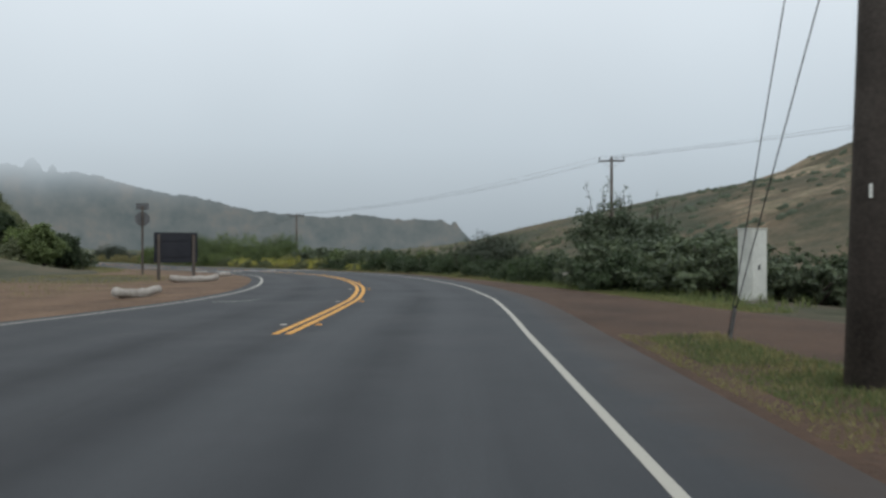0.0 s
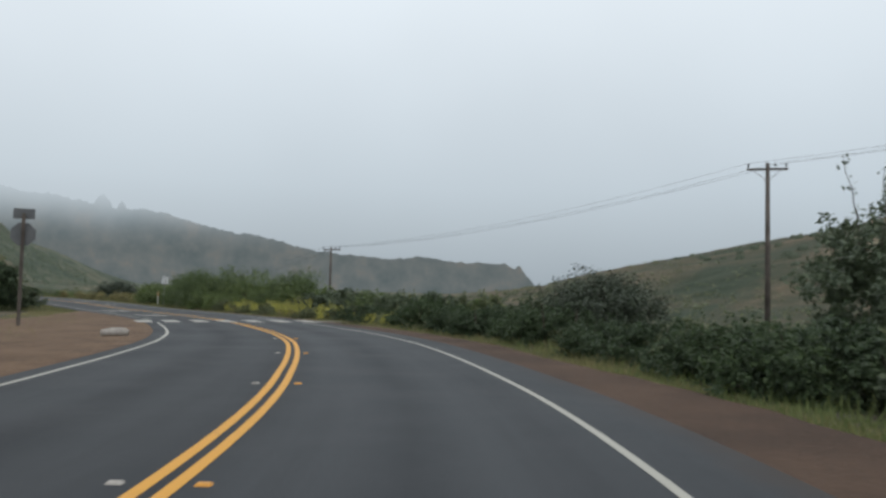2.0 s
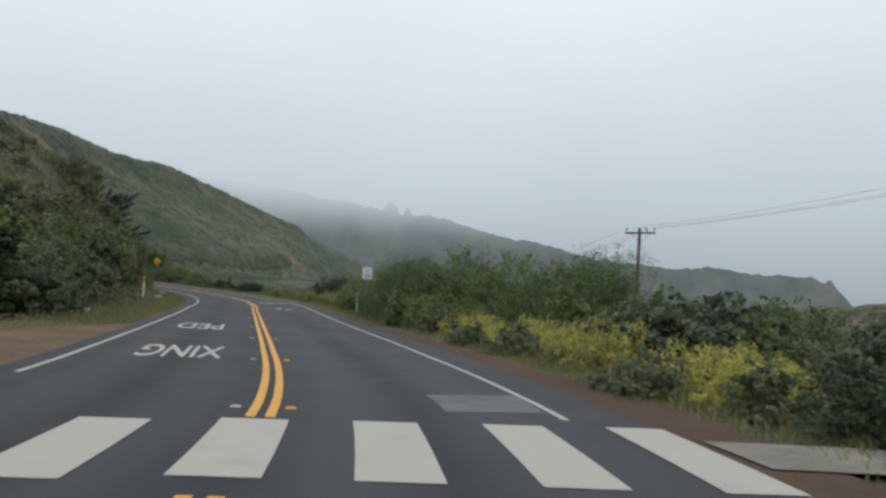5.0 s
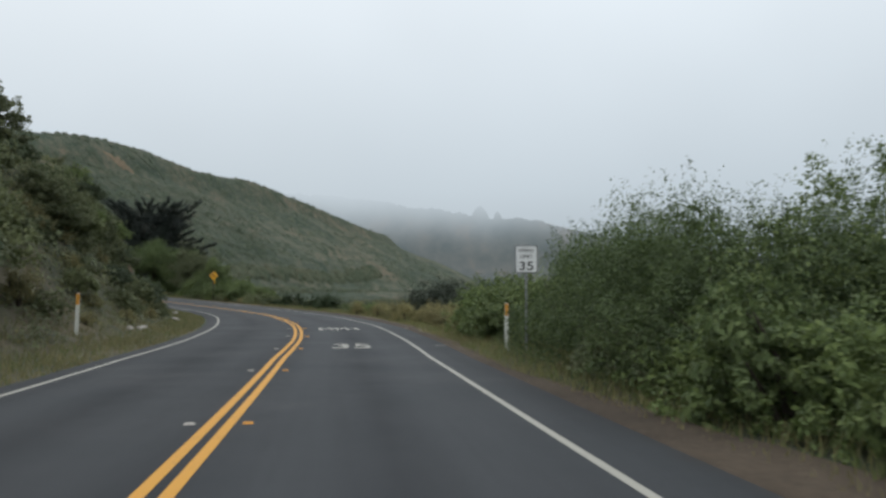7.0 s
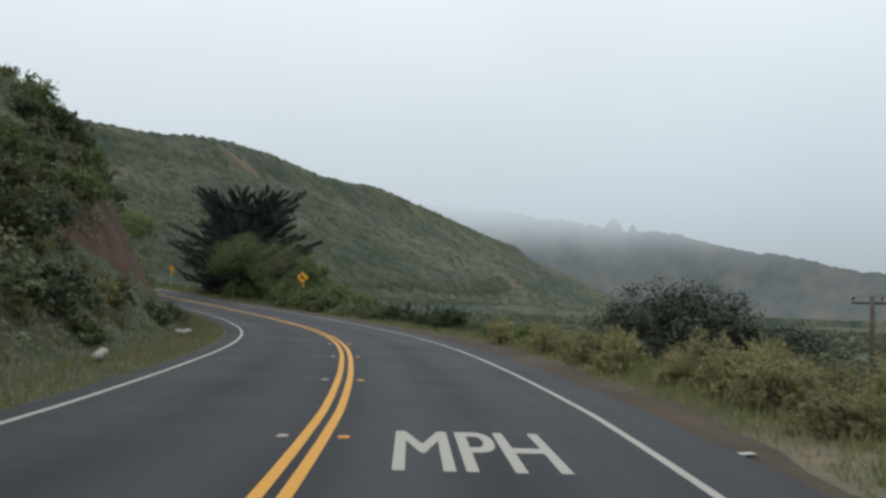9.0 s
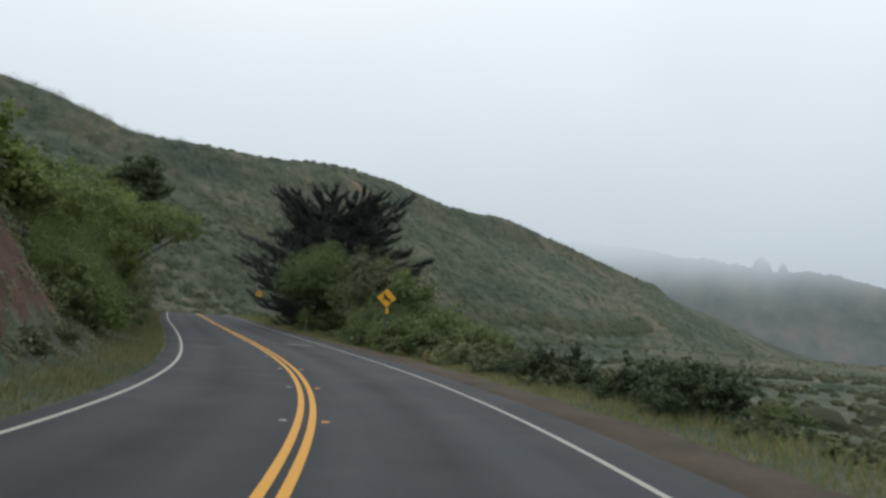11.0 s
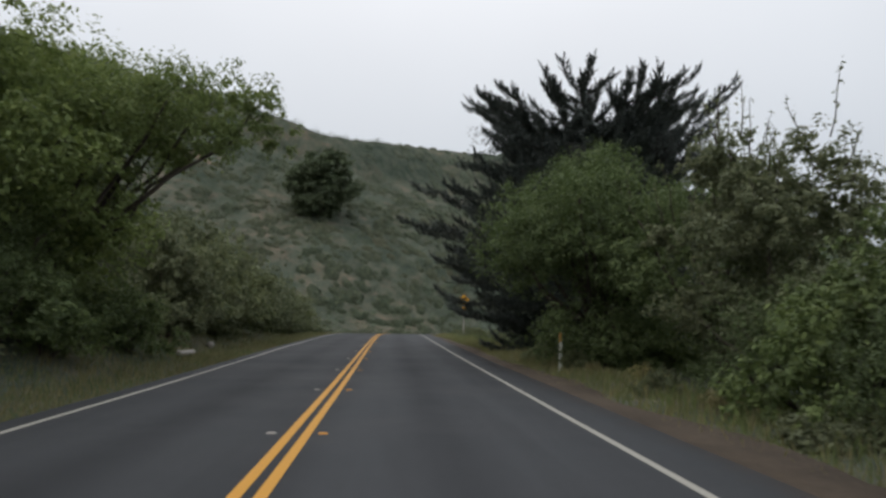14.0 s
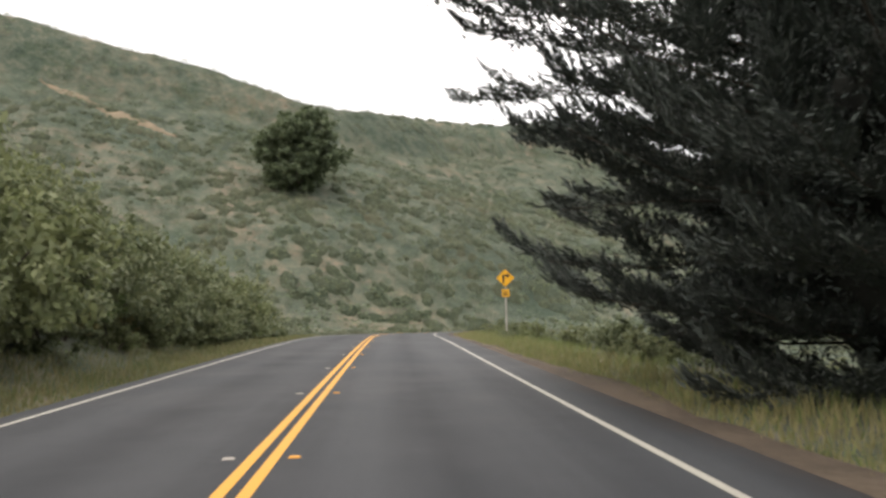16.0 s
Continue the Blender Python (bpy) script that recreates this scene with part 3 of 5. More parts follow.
def road_word(text, s0, s1, e_left, e_right, oncoming=False):
    bm = words(text, 1.0, 0.012)
    for v in bm.verts:
        x, y = (-v.co.x, -v.co.y) if oncoming else (v.co.x, v.co.y)
        v.co = Vector(at((s0 + s1) / 2 + y * (s1 - s0), (e_left + e_right) / 2 + x * (e_right - e_left), LIFT + v.co.z))
    ob = part("painted_word", bm, WHITE, road, "white road letters " + text)
    return ob


road_word("XING", 72.8, 75.8, 2.62, 0.94, True)
road_word("PED", 82.9, 86.2, 2.70, 1.24, True)
road_word("35", 104.1, 106.0, -1.15, -2.22)
road_word("MPH", 114.3, 116.4, -0.88, -2.46)


def marker_mesh():
    """A raised pavement marker: a low, bevelled block."""
    bm = bmesh.new()
    lo = [bm.verts.new((x, y, 0)) for x, y in ((-.055, -.055), (.055, -.055), (.055, .055), (-.055, .055))]
    hi = [bm.verts.new((x * 0.75, y * 0.55, 0.02)) for x, y in ((-.055, -.055), (.055, -.055), (.055, .055), (-.055, .055))]
    bm.faces.new(hi)
    for k in range(4):
        bm.faces.new((lo[k], lo[(k + 1) % 4], hi[(k + 1) % 4], hi[k]))
    me = bpy.data.meshes.new("reflector")
    bm.to_mesh(me)
    bm.free()
    return me


MARKERS = {-1: marker_mesh(), 1: marker_mesh()}
MARKERS[-1].materials.append(ORANGE)
MARKERS[1].materials.append(GREYWOOD)
for k in range(-2, 42):
    s = float(table(k, [(-2, 14.6), (0, 27.6), (6, 66.6), (11, 98.1), (14, 115.9), (22, 165.1), (30, 214.8), (42, 290)]))
    for e, side in ((0.34, 1), (-0.31, -1)):
        ob = new("reflector", MARKERS[side])
        ob.matrix_world = Matrix.Translation(at(s, e, 0.002)) @ pose(0, 0, 0, 0, 0, heading(s)) @ Matrix.Diagonal((1.15, 0.9, 0.9, 1))
        ob.parent = road


# ---- shoulders ----
def right_dirt(s):
    return right_edge(s) - 1.25 - table(s, [(-60, 3), (0, 4.3), (12, 6.0), (22, 3.4), (30, 1.8), (40, 1.2), (55, 1.4), (75, 0.9), (105, 0.2), (117, 0.6), (130, 1.2), (157, 1.3), (166, 1.2), (174, 1.1), (184, 0.5), (197, 0.4), (215, 0.5), (225, 0.3), (260, 0.2)])


tagged(ribbon("dirt_shoulder", 84, 300, (lambda s: right_edge(s) - 0.8, right_dirt), -0.03, BROWN, drop=0.25, wobble=0.35), "brown dirt shoulder between the asphalt and the grass", "shoulder", kind="structure")
tagged(ribbon("dirt_shoulder", -60, 84, (lambda s: right_edge(s) - 0.8, right_dirt), -0.03, DIRT, drop=0.25, wobble=0.25), "bare red-brown dirt shoulder beside the asphalt", "shoulder", kind="structure")
tagged(ribbon("dirt_verge", 12, 84, (lambda s: left_edge(s) + 0.3, lambda s: left_edge(s) + np.interp(s, [12, 20, 30, 45, 60, 72, 84], [8, 12, 15, 13, 9, 5, 1.0])), -0.02, TAN, drop=0.3, wobble=0.4), "bare tan dirt turnout beside the road", "verge", kind="structure")


# ---- plants ----
def rand_dirs(r, n):
    v = r.normal(size=(n, 3))
    return v / np.linalg.norm(v, axis=1)[:, None]


def leaf_quads(r, pos, out, size, spread=0.7, long=1.9):
    """Small pointed leaves at pos, facing roughly along out."""
    n = len(pos)
    nrm = out + r.normal(size=(n, 3)) * spread
    nrm /= np.linalg.norm(nrm, axis=1)[:, None]
    a = np.cross(nrm, rand_dirs(r, n))
    a /= np.linalg.norm(a, axis=1)[:, None] + 1e-9
    b = np.cross(nrm, a)
    sz = size * r.uniform(0.6, 1.4, (n, 1))
    a, b = a * sz * long * 0.5, b * sz * 0.5
    return np.stack([pos - a, pos + b * 0.9 + nrm * sz * 0.12, pos + a, pos - b * 0.9 + nrm * sz * 0.12], 1)


def crown_mesh(name, seed, lobes, leaves, size, squash=1.0, ragged=0.12, extra=(), tuft=26, long=1.9, up=0.8):
    """Lobes (x, y, z, radius): tufts of leaves over their outsides, some pushed out, some sunk in."""
    r = np.random.RandomState(seed)
    L = np.array(lobes, dtype=float)
    w = L[:, 3] ** 2
    n = int(leaves * 1.7 / tuft)
    pick = r.choice(len(L), size=n, p=w / w.sum())
    d = rand_dirs(r, n)
    deep = r.uniform(size=n) < 0.38
    rad = L[pick, 3] * np.where(deep, r.uniform(0.45, 0.8, n), 1.0) * (0.94 + ragged * r.normal(size=n) + 0.9 * ragged * (r.uniform(size=n) > 0.9))
    cen = L[pick, :3] + d * rad[:, None] * np.array([1, 1, squash])
    inside = np.zeros(n, bool)
    for k, (x, y, z, q) in enumerate(L):
        dd = (cen - (x, y, z)) / np.array([1, 1, squash])
        inside |= ((dd ** 2).sum(1) < (0.78 * q) ** 2) & (pick != k) & ~deep
    keep = ~inside & (cen[:, 2] > 0.02)
    cen, d, lr, deep = cen[keep], d[keep], L[pick[keep], 3], deep[keep]
    per = np.repeat(np.arange(len(cen)), tuft)[:leaves]
    off = rand_dirs(r, len(per)) * (r.uniform(0.2, 1, (len(per), 1)) ** 0.6)
    spread = (lr * r.uniform(0.15, 0.36, len(cen)))[per][:, None]
    pos = cen[per] + off * spread * np.array([1, 1, 0.8])
    out = d[per] * 0.5 + off * 0.6 + np.array([0, 0, up])
    ok = pos[:, 2] > 0.0
    big = np.where(deep[per], 1.35, 1.0)[ok][:, None]
    return quads_mesh(name, np.concatenate([leaf_quads(r, pos[ok], out[ok], size * big, 0.7, long), *extra]))


def dome_lobes(r, n, rx, h, small=0.42, even=False):
    out = []
    if even:
        for k in range(n):
            a, q = k * 2.39996, math.sqrt((k + 0.5) / n) * 0.74
            rad = r.uniform(0.85, 1.1) * small
            out.append((q * rx * math.cos(a), q * rx * math.sin(a), max(0.3, math.sqrt(1 - q * q) * h - rad * rx * 0.8), rad * rx))
        return out
    for k in range(n):
        a, q = r.uniform(0, 2 * math.pi), math.sqrt(r.uniform(0, 1)) * 0.8
        rad = r.uniform(0.55, 1.15) * small * (1.0 if k < n * 0.6 else 0.6)
        z = max(0.2, (1 - 0.8 * q * q) * r.uniform(0.4, 1.0) * h - rad * rx * 0.5)
        out.append((q * rx * math.cos(a), q * rx * math.sin(a), z, rad * rx))
    return out


class Kind:
    """A kind of plant: meshes made once, then set out."""
    def __init__(self, name, label, category, leaf, seed, rx, h, lobes, leaves, size, group, stems=5, trunk=None, sprigs=0, squash=0.85, even=False):
        r = np.random.RandomState(seed)
        L = dome_lobes(r, lobes, rx, h, 0.42, even) if trunk is None else trunk
        self.far = self
        self.name, self.label, self.category, self.group = name, label, category, group
        extra = []
        for k in range(sprigs):
            x, y, z, q = L[r.randint(len(L))]
            base = np.array([x, y, z]) + rand_dirs(r, 1)[0] * np.array([q, q, 0]) * 0.8 + np.array([0, 0, q * squash * 0.7])
            lean = np.array([r.uniform(-.3, .3), r.uniform(-.3, .3), 1.0])
            n = 14
            u = r.uniform(0.1, 1, n)[:, None]
            pos = base + lean * u * r.uniform(0.3, 0.75) * min(1.0, h * 0.5) + r.normal(size=(n, 3)) * 0.03
            extra.append(leaf_quads(r, pos, np.tile([0, 0, 1.0], (n, 1)), size * 0.8, 1.2))
        self.foliage = crown_mesh("foliage", seed, L, leaves, size, squash, extra=extra)
        self.foliage.materials.append(leaf)
        bms = []
        for k in range(stems):
            x, y, z, q = L[k % len(L)]
            bms.append(tube([(x * 0.1, y * 0.1, -0.3), (x * 0.4 + r.uniform(-.1, .1), y * 0.4 + r.uniform(-.1, .1), z * 0.5), (x, y, z + q * 0.5)], [0.05 * rx ** 0.5, 0.035 * rx ** 0.5, 0.01], 6))
        bm = join(bms)
        self.stem = bpy.data.meshes.new("stem")
        bm.to_mesh(self.stem)
        bm.free()
        self.stem.materials.append(BARK)
    def put(self, x, y, scale=1.0, turn=None, tall=1.0, sink=0.08, label=""):
        z = ground_at(x, y) - sink
        turn = random.uniform(0, 360) if turn is None else turn
        ob = thing(self.name, label or self.label, self.category, pose(x, y, z, 0, 0, turn) @ Matrix.Diagonal((scale, scale, scale * tall, 1)), self.group)
        mesh_obs = [("foliage", self.foliage), ("stem", self.stem)]
        for nm, me in mesh_obs:
            new(nm, me).parent = ob
        return ob

    def along(self, s, e, scale=1.0, **kw):
        x, y, _ = at(s, e)
        return self.put(float(x), float(y), scale, **kw)


SHRUBS = "roadside shrubs"
green = [Kind("green_shrub", "dense mid-green leafy shrub beside the road", "shrub", GREEN, 20 + k, 1.5, 1.9, 20, 7000, 0.050, SHRUBS, sprigs=16) for k in range(3)]
deep = [Kind("green_shrub", "dense deep green leafy shrub beside the dirt shoulder", "shrub", DEEPGREEN, 220 + k, 1.5, 1.8, 22, 7000, 0.050, SHRUBS, sprigs=12) for k in range(2)]
scrub = [Kind("scrub_bush", "low olive-green coastal scrub bush", "bush", SCRUB, 30 + k, 1.3, 1.3, 16, 3800, 0.062, SHRUBS, sprigs=12) for k in range(3)]
dark = [Kind("dark_bush", "dense rounded dark green bush", "bush", DARKGREEN, 40 + k, 1.6, 1.7, 20, 4400, 0.085, SHRUBS, even=True) for k in range(2)]
mustard = [Kind("mustard_plant", "yellow-flowering wild mustard clump by the road", "wildflower", MUSTARD, 50 + k, 1.0, 1.0, 14, 4200, 0.034, "wild mustard", sprigs=60) for k in range(2)]
straw = [Kind("dry_weed_clump", "tall dry straw-coloured grass and weed clump", "weeds", STRAW, 60 + k, 0.8, 0.95, 13, 3600, 0.028, "dry weed clumps", sprigs=60) for k in range(2)]
for near, leaf, n, sz, q in ((green, GREEN, 2600, 0.10, 25), (scrub, SCRUB, 2300, 0.10, 35), (dark, DARKGREEN, 2600, 0.10, 45)):
    twin = Kind(near[0].name, near[0].label, near[0].category, leaf, q, 1.5, 1.7, 13, n, sz, SHRUBS, sprigs=8)
    for one in near:
        one.far = twin
tall_green = [Kind("green_shrub", "tall dense green leafy shrub beside the road", "shrub", MIDGREEN if k else GREEN, 120 + k, 2.4, 3.6, 34, 24000, 0.032, SHRUBS, sprigs=80) for k in range(2)]
tall_scrub = [Kind("scrub_bush", "large olive-green bush on the roadside bank", "bush", SCRUB, 130 + k, 2.3, 2.7, 26, 7500, 0.082, SHRUBS, sprigs=20) for k in range(2)]
rnd = random.Random(5)


def hedge(kinds, s0, s1, e0, e1, n, lo, hi, tall=1.0):
    """Plants set out along a stretch of the road, one after another with some scatter."""
    for k in range(n):
        s = s0 + (s1 - s0) * (k + rnd.uniform(0.1, 0.9)) / n
        e, plant = rnd.uniform(e0, e1), rnd.choice(kinds)
        if 98.5 < s < 106 and -7.9 < e < 0:
            continue  # clear ground round the marker post
        if 137 < s < 165 and 6.9 < e < 9.4:
            continue  # the bare cut in the bank
        (plant.far if abs(e) > 15 else plant).along(s, e, rnd.uniform(lo, hi), tall=tall * rnd.uniform(0.85, 1.15), turn=rnd.uniform(0, 360))


# right side, from the start onwards
hedge(dark + deep, 12, 30, -21, -14.5, 11, 1.3, 1.8)
hedge(scrub + dark + scrub, 28, 37, -15.5, -11.5, 9, 1.2, 1.6)
hedge(deep + scrub, 36, 47, -12.5, -8.8, 8, 0.65, 0.85)
hedge(deep, 33, 52, -8.8, -7.6, 16, 0.7, 0.9)
hedge(deep + deep + scrub, 50, 66, -8.6, -7.3, 12, 0.6, 0.85)
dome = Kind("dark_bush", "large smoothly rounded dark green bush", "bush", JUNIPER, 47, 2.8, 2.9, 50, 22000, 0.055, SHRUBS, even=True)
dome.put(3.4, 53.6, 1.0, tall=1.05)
hedge(dark + deep, 26, 37, -10.2, -8.4, 12, 0.7, 1.05)
hedge(dark, 24, 32, -13.5, -10.5, 6, 1.0, 1.3)
hedge(scrub + dark, 48, 66, -15, -10, 10, 0.6, 0.85)
hedge(deep, 48, 61, -9.8, -7.9, 11, 0.8, 1.1)
hedge(scrub + green, 225, 262, 8.2, 12.5, 14, 1.1, 1.6)
hedge(mustard, 60, 64, -8.8, -7.6, 3, 0.8, 1.0)
hedge(mustard, 68, 90, -9.2, -7.2, 13, 0.9, 1.25)
hedge(scrub + green, 66, 84, -20, -10.5, 16, 0.9, 1.4)
hedge(scrub + dark, 64, 82, -15, -9.6, 12, 1.0, 1.35)
hedge(straw + scrub, 66, 90, -7.2, -6.2, 12, 0.6, 0.8)
hedge(tall_green, 83, 99, -12.5, -8.8, 9, 0.9, 1.15)
for s, e, k in ((93.4, -7.9, 0.95), (95.4, -7.7, 1.0), (97.4, -8.0, 0.98), (99.4, -8.3, 1.08), (101.6, -8.6, 1.1), (103.8, -8.9, 1.05), (106.0, -9.1, 0.9), (108.4, -9.6, 0.8)):
    tall_green[int(s) % 2].along(s, e, k, tall=rnd.uniform(0.9, 1.05), turn=rnd.uniform(0, 360))
hedge(green, 99, 112, -13, -9.2, 10, 1.2, 1.6)
hedge(green + scrub, 88, 101, -7.2, -6.4, 11, 0.7, 1.0)
hedge(green, 103, 112.5, -8.4, -7.0, 12, 1.05, 1.4)
hedge(straw, 108, 138, -7.8, -6.2, 18, 0.8, 1.15)
hedge(straw, 113, 124, -9.0, -7.0, 12, 0.9, 1.25)
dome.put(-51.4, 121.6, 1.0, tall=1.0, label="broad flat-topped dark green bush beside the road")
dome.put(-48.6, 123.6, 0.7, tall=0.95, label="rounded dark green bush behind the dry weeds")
hedge(scrub, 110, 152, -18, -10, 18, 0.5, 0.75)
hedge(green + scrub, 138, 150, -9.5, -7.6, 7, 0.5, 0.8)
hedge(straw + scrub, 149, 168, -10.5, -7.8, 14, 0.6, 0.85)
for s, e, k in ((150.5, -8.6, 0.95), (153.5, -9.0, 0.95), (157.3, -8.3, 1.0), (161.2, -7.9, 0.5), (164.5, -8.8, 0.6)):
    deep[int(s) % 2].along(s, e, k, turn=s * 40)
hedge(green + scrub, 166, 186, -14, -8.0, 18, 1.1, 1.5)
hedge(tall_green, 178, 192, -12.5, -9.2, 6, 0.8, 1.05)
hedge(scrub + straw, 160, 205, -8.0, -6.8, 20, 0.5, 0.7)
hedge(scrub, 222, 262, -12, -7.5, 14, 0.8, 1.2)
hedge(scrub + green, 196, 214, -13, -9.0, 10, 0.8, 1.1)
hedge(tall_green, 168, 196, 8.2, 10.0, 11, 0.8, 1.0)
# left: dark trees and brush on the cut bank
hedge(tall_scrub, 88, 106, 8.8, 12.5, 12, 0.75, 1.05)
hedge(deep + dark, 86, 104, 7.8, 9.4, 10, 0.9, 1.2)
hedge(scrub + scrub + straw, 102, 152, 7.6, 10.5, 34, 0.8, 1.2)
hedge(tall_scrub, 104, 122, 9.4, 12.0, 9, 0.6, 0.85)
hedge(scrub + green, 122, 158, 9.6, 13, 18, 0.6, 0.95)
hedge(scrub, 104, 158, 12.5, 20, 26, 0.45, 0.7)
hedge(straw + scrub, 106, 166, 6.6, 7.6, 20, 0.5, 0.7)
hedge(scrub + dark + straw, 112, 140, 7.4, 10, 32, 0.5, 0.8)
hedge(dark + scrub, 116, 166, 9.6, 12, 22, 0.45, 0.7)
hedge(green + scrub, 167, 206, 7.4, 9.2, 24, 1.0, 1.5)
hedge(scrub + scrub + straw, 202, 252, 7.4, 9.2, 28, 0.9, 1.4)
hedge(tall_scrub, 207, 255, 8.8, 13.5, 24, 1.15, 1.5, 1.25)
hedge(tall_scrub, 190, 255, 14, 26, 16, 0.9, 1.3)
hedge(dark + scrub, 66, 86, 18, 30, 6, 0.9, 1.3)
hedge(green + deep, 87, 102, 8.2, 11, 12, 1.0, 1.4)
hedge(green + scrub, 171, 182, -8.6, -7.2, 12, 0.8, 1.1)


# ---- trees ----
def limb(a, b, r0, r1, sag=0.0, n=5, seed=0):
    r = random.Random(seed)
    a, b = Vector(a), Vector(b)
    pts = []
    for k in range(n + 1):
        u = k / n
        j = 0.05 * (b - a).length * (0 < k < n)
        pts.append(a.lerp(b, u) + Vector((r.uniform(-j, j), r.uniform(-j, j), sag * 4 * u * (1 - u) + r.uniform(-j, j) * 0.5)))
    return tube(pts, [r0 + (r1 - r0) * k / n for k in range(n + 1)], 7)


def plume(r, quads, line, reach, scale, sprays, lift):
    """Feathers of fine scale leaves along a limb: short side sprays that sweep up at their tips."""
    t = np.linspace(0, 1, len(line))
    for j in range(sprays):
        tt = 0.12 + 0.88 * (j + r.uniform(0, 1)) / sprays
        p = np.array([np.interp(tt, t, line[:, c]) for c in range(3)])
        q = np.array([np.interp(min(1, tt + 0.08), t, line[:, c]) for c in range(3)]) - np.array([np.interp(max(0, tt - 0.08), t, line[:, c]) for c in range(3)])
        q /= np.linalg.norm(q) + 1e-9
        n = np.cross(q, [0, 0, 1.0])
        n /= np.linalg.norm(n) + 1e-9
        ln = (0.40 + 0.055 * reach) * (1.05 - 0.35 * tt) * r.uniform(0.55, 1.3) * scale
        dr = q * r.uniform(0.7, 1.1) + n * ((1 if j % 2 else -1) * r.uniform(0.15, 0.95)) + np.array([0, 0, r.uniform(-0.1, 0.55) + lift])
        dr /= np.linalg.norm(dr)
        k = 26
        w = np.linspace(0.02, 1, k)[:, None]
        pos = p + dr * w * ln + np.array([0, 0, 1]) * (w ** 2) * ln * 0.22 + r.normal(size=(k, 3)) * 0.06 * scale * (1.15 - w)
        side = np.cross(dr, [0, 0, 1.0]) + r.normal(size=(k, 3)) * 0.6
        side /= np.linalg.norm(side, axis=1)[:, None]
        f = dr + r.normal(size=(k, 3)) * 0.28
        lo = 0.105 * scale * r.uniform(0.7, 1.3, (k, 1))
        wd = 0.021 * scale * r.uniform(0.7, 1.3, (k, 1))
        quads.append(np.stack([pos - f * lo * 0.6, pos + side * wd, pos + f * lo, pos - side * wd], 1))


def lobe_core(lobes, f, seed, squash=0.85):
    """The close dark inside of a crown, its shade built as rough lumps, one in each lobe, run together."""
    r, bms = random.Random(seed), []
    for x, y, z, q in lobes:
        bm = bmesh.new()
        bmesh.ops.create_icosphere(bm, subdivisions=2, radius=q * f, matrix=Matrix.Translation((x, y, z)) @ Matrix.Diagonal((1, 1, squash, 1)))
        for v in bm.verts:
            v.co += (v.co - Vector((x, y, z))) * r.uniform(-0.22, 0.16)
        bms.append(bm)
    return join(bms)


def cypress(x, y, h, spread, seed, label):
    """A wind-shaped cypress: a stout trunk that splits into leaders, low wide limbs, and dark plumes with ragged tips."""
    r = np.random.RandomState(seed)
    tree = thing("cypress_tree", label, "tree", pose(x, y, ground_at(x, y) - 0.2))
    bms = [tube([(0, 0, -0.2), (0.1, 0, h * 0.25), (-0.1, 0.1, h * 0.5), (0.1, 0, h * 0.75)], [0.04 * h, 0.032 * h, 0.02 * h, 0.006 * h], 10)]
    quads, inner = [], []
    stems = [(np.array([0, 0, 0.02 * h]), np.array([0.2, 0.1, 0.72 * h]), 0.62, 1.0, 125)]
    for k in range(14):
        a = k * 2.39996 + 0.4
        rr = spread * (0.30 + 0.40 * ((k * 9) % 14) / 14)
        top = np.array([rr * math.cos(a), rr * math.sin(a), h * (0.885 - 0.006 * ((k * 5) % 14))])
        stems.append((np.array([0, 0, h * (0.22 + 0.02 * k)]), top, 0.9, 0.44, 20))
        bms.append(limb(stems[-1][0], top, 0.13, 0.02, 0.0, 6, seed + k))
        along = stems[-1][0] + (top - stems[-1][0]) * np.linspace(0.35, 1.04, 9)[:, None]
        for _ in range(2):
            plume(r, quads, along, 6.0, h / 15, 46, 0.3)
    for a0, b0, frac, wide, count in stems:
        for k in range(count):
            u = (k + r.uniform(0, 1)) / count
            u = u if wide == 1.0 else 0.3 + 0.7 * u
            a = k * 2.39996 + r.uniform(-0.4, 0.4)
            base = a0 + (b0 - a0) * u
            z = base[2] / h
            reach = spread * wide * (0.40 + 0.62 * math.sin(math.pi * min(1, z * 1.0 + 0.12))) * (1 - 0.5 * float(smooth(0.34, 0.66, z))) * r.uniform(0.72, 1.05)
            rise = reach * (0.0 + 0.34 * z) + r.uniform(-0.1, 0.15) * reach
            if wide < 1:
                # short limbs that fan outwards from each leader
                a = math.atan2(b0[1], b0[0]) + r.uniform(-1.25, 1.25)
                reach = spread * 0.27 * r.uniform(0.6, 1.1) * (1 - 0.5 * max(0, u - 0.7))
                rise = reach * r.uniform(0.2, 0.6)
            d = np.array([math.cos(a), math.sin(a), 0.0])
            t = np.linspace(0, 1, 9)
            line = base + d * (reach * t)[:, None] + np.array([0, 0, 1]) * (rise * (0.15 * t + 0.85 * t ** 2.2))[:, None]
            line[1:, :] += np.cumsum(r.normal(size=(8, 3)) * 0.035 * reach, 0) * 0.5
            bms.append(tube([tuple(p) for p in line[::2]], [0.055, 0.04, 0.03, 0.02, 0.008], 5))
            plume(r, quads, line, reach, h / 15, int(16 + reach * 6.0), 0.25 * z)
            for w in ((0.35, 0.5, 0.65, 0.8, 0.92) if wide == 1.0 else ()):
                # side limbs that fan out and turn up
                p = np.array([np.interp(w, t, line[:, c]) for c in range(3)])
                b = a + (1 if int(w * 100) % 2 else -1) * r.uniform(0.35, 0.8)
                ln = reach * r.uniform(0.22, 0.4) * (1.25 - 0.6 * w)
                side = p + np.array([math.cos(b), math.sin(b), 0.0]) * (ln * t)[:, None] + np.array([0, 0, 1]) * (ln * r.uniform(0.1, 0.5) * t ** 2)[:, None]
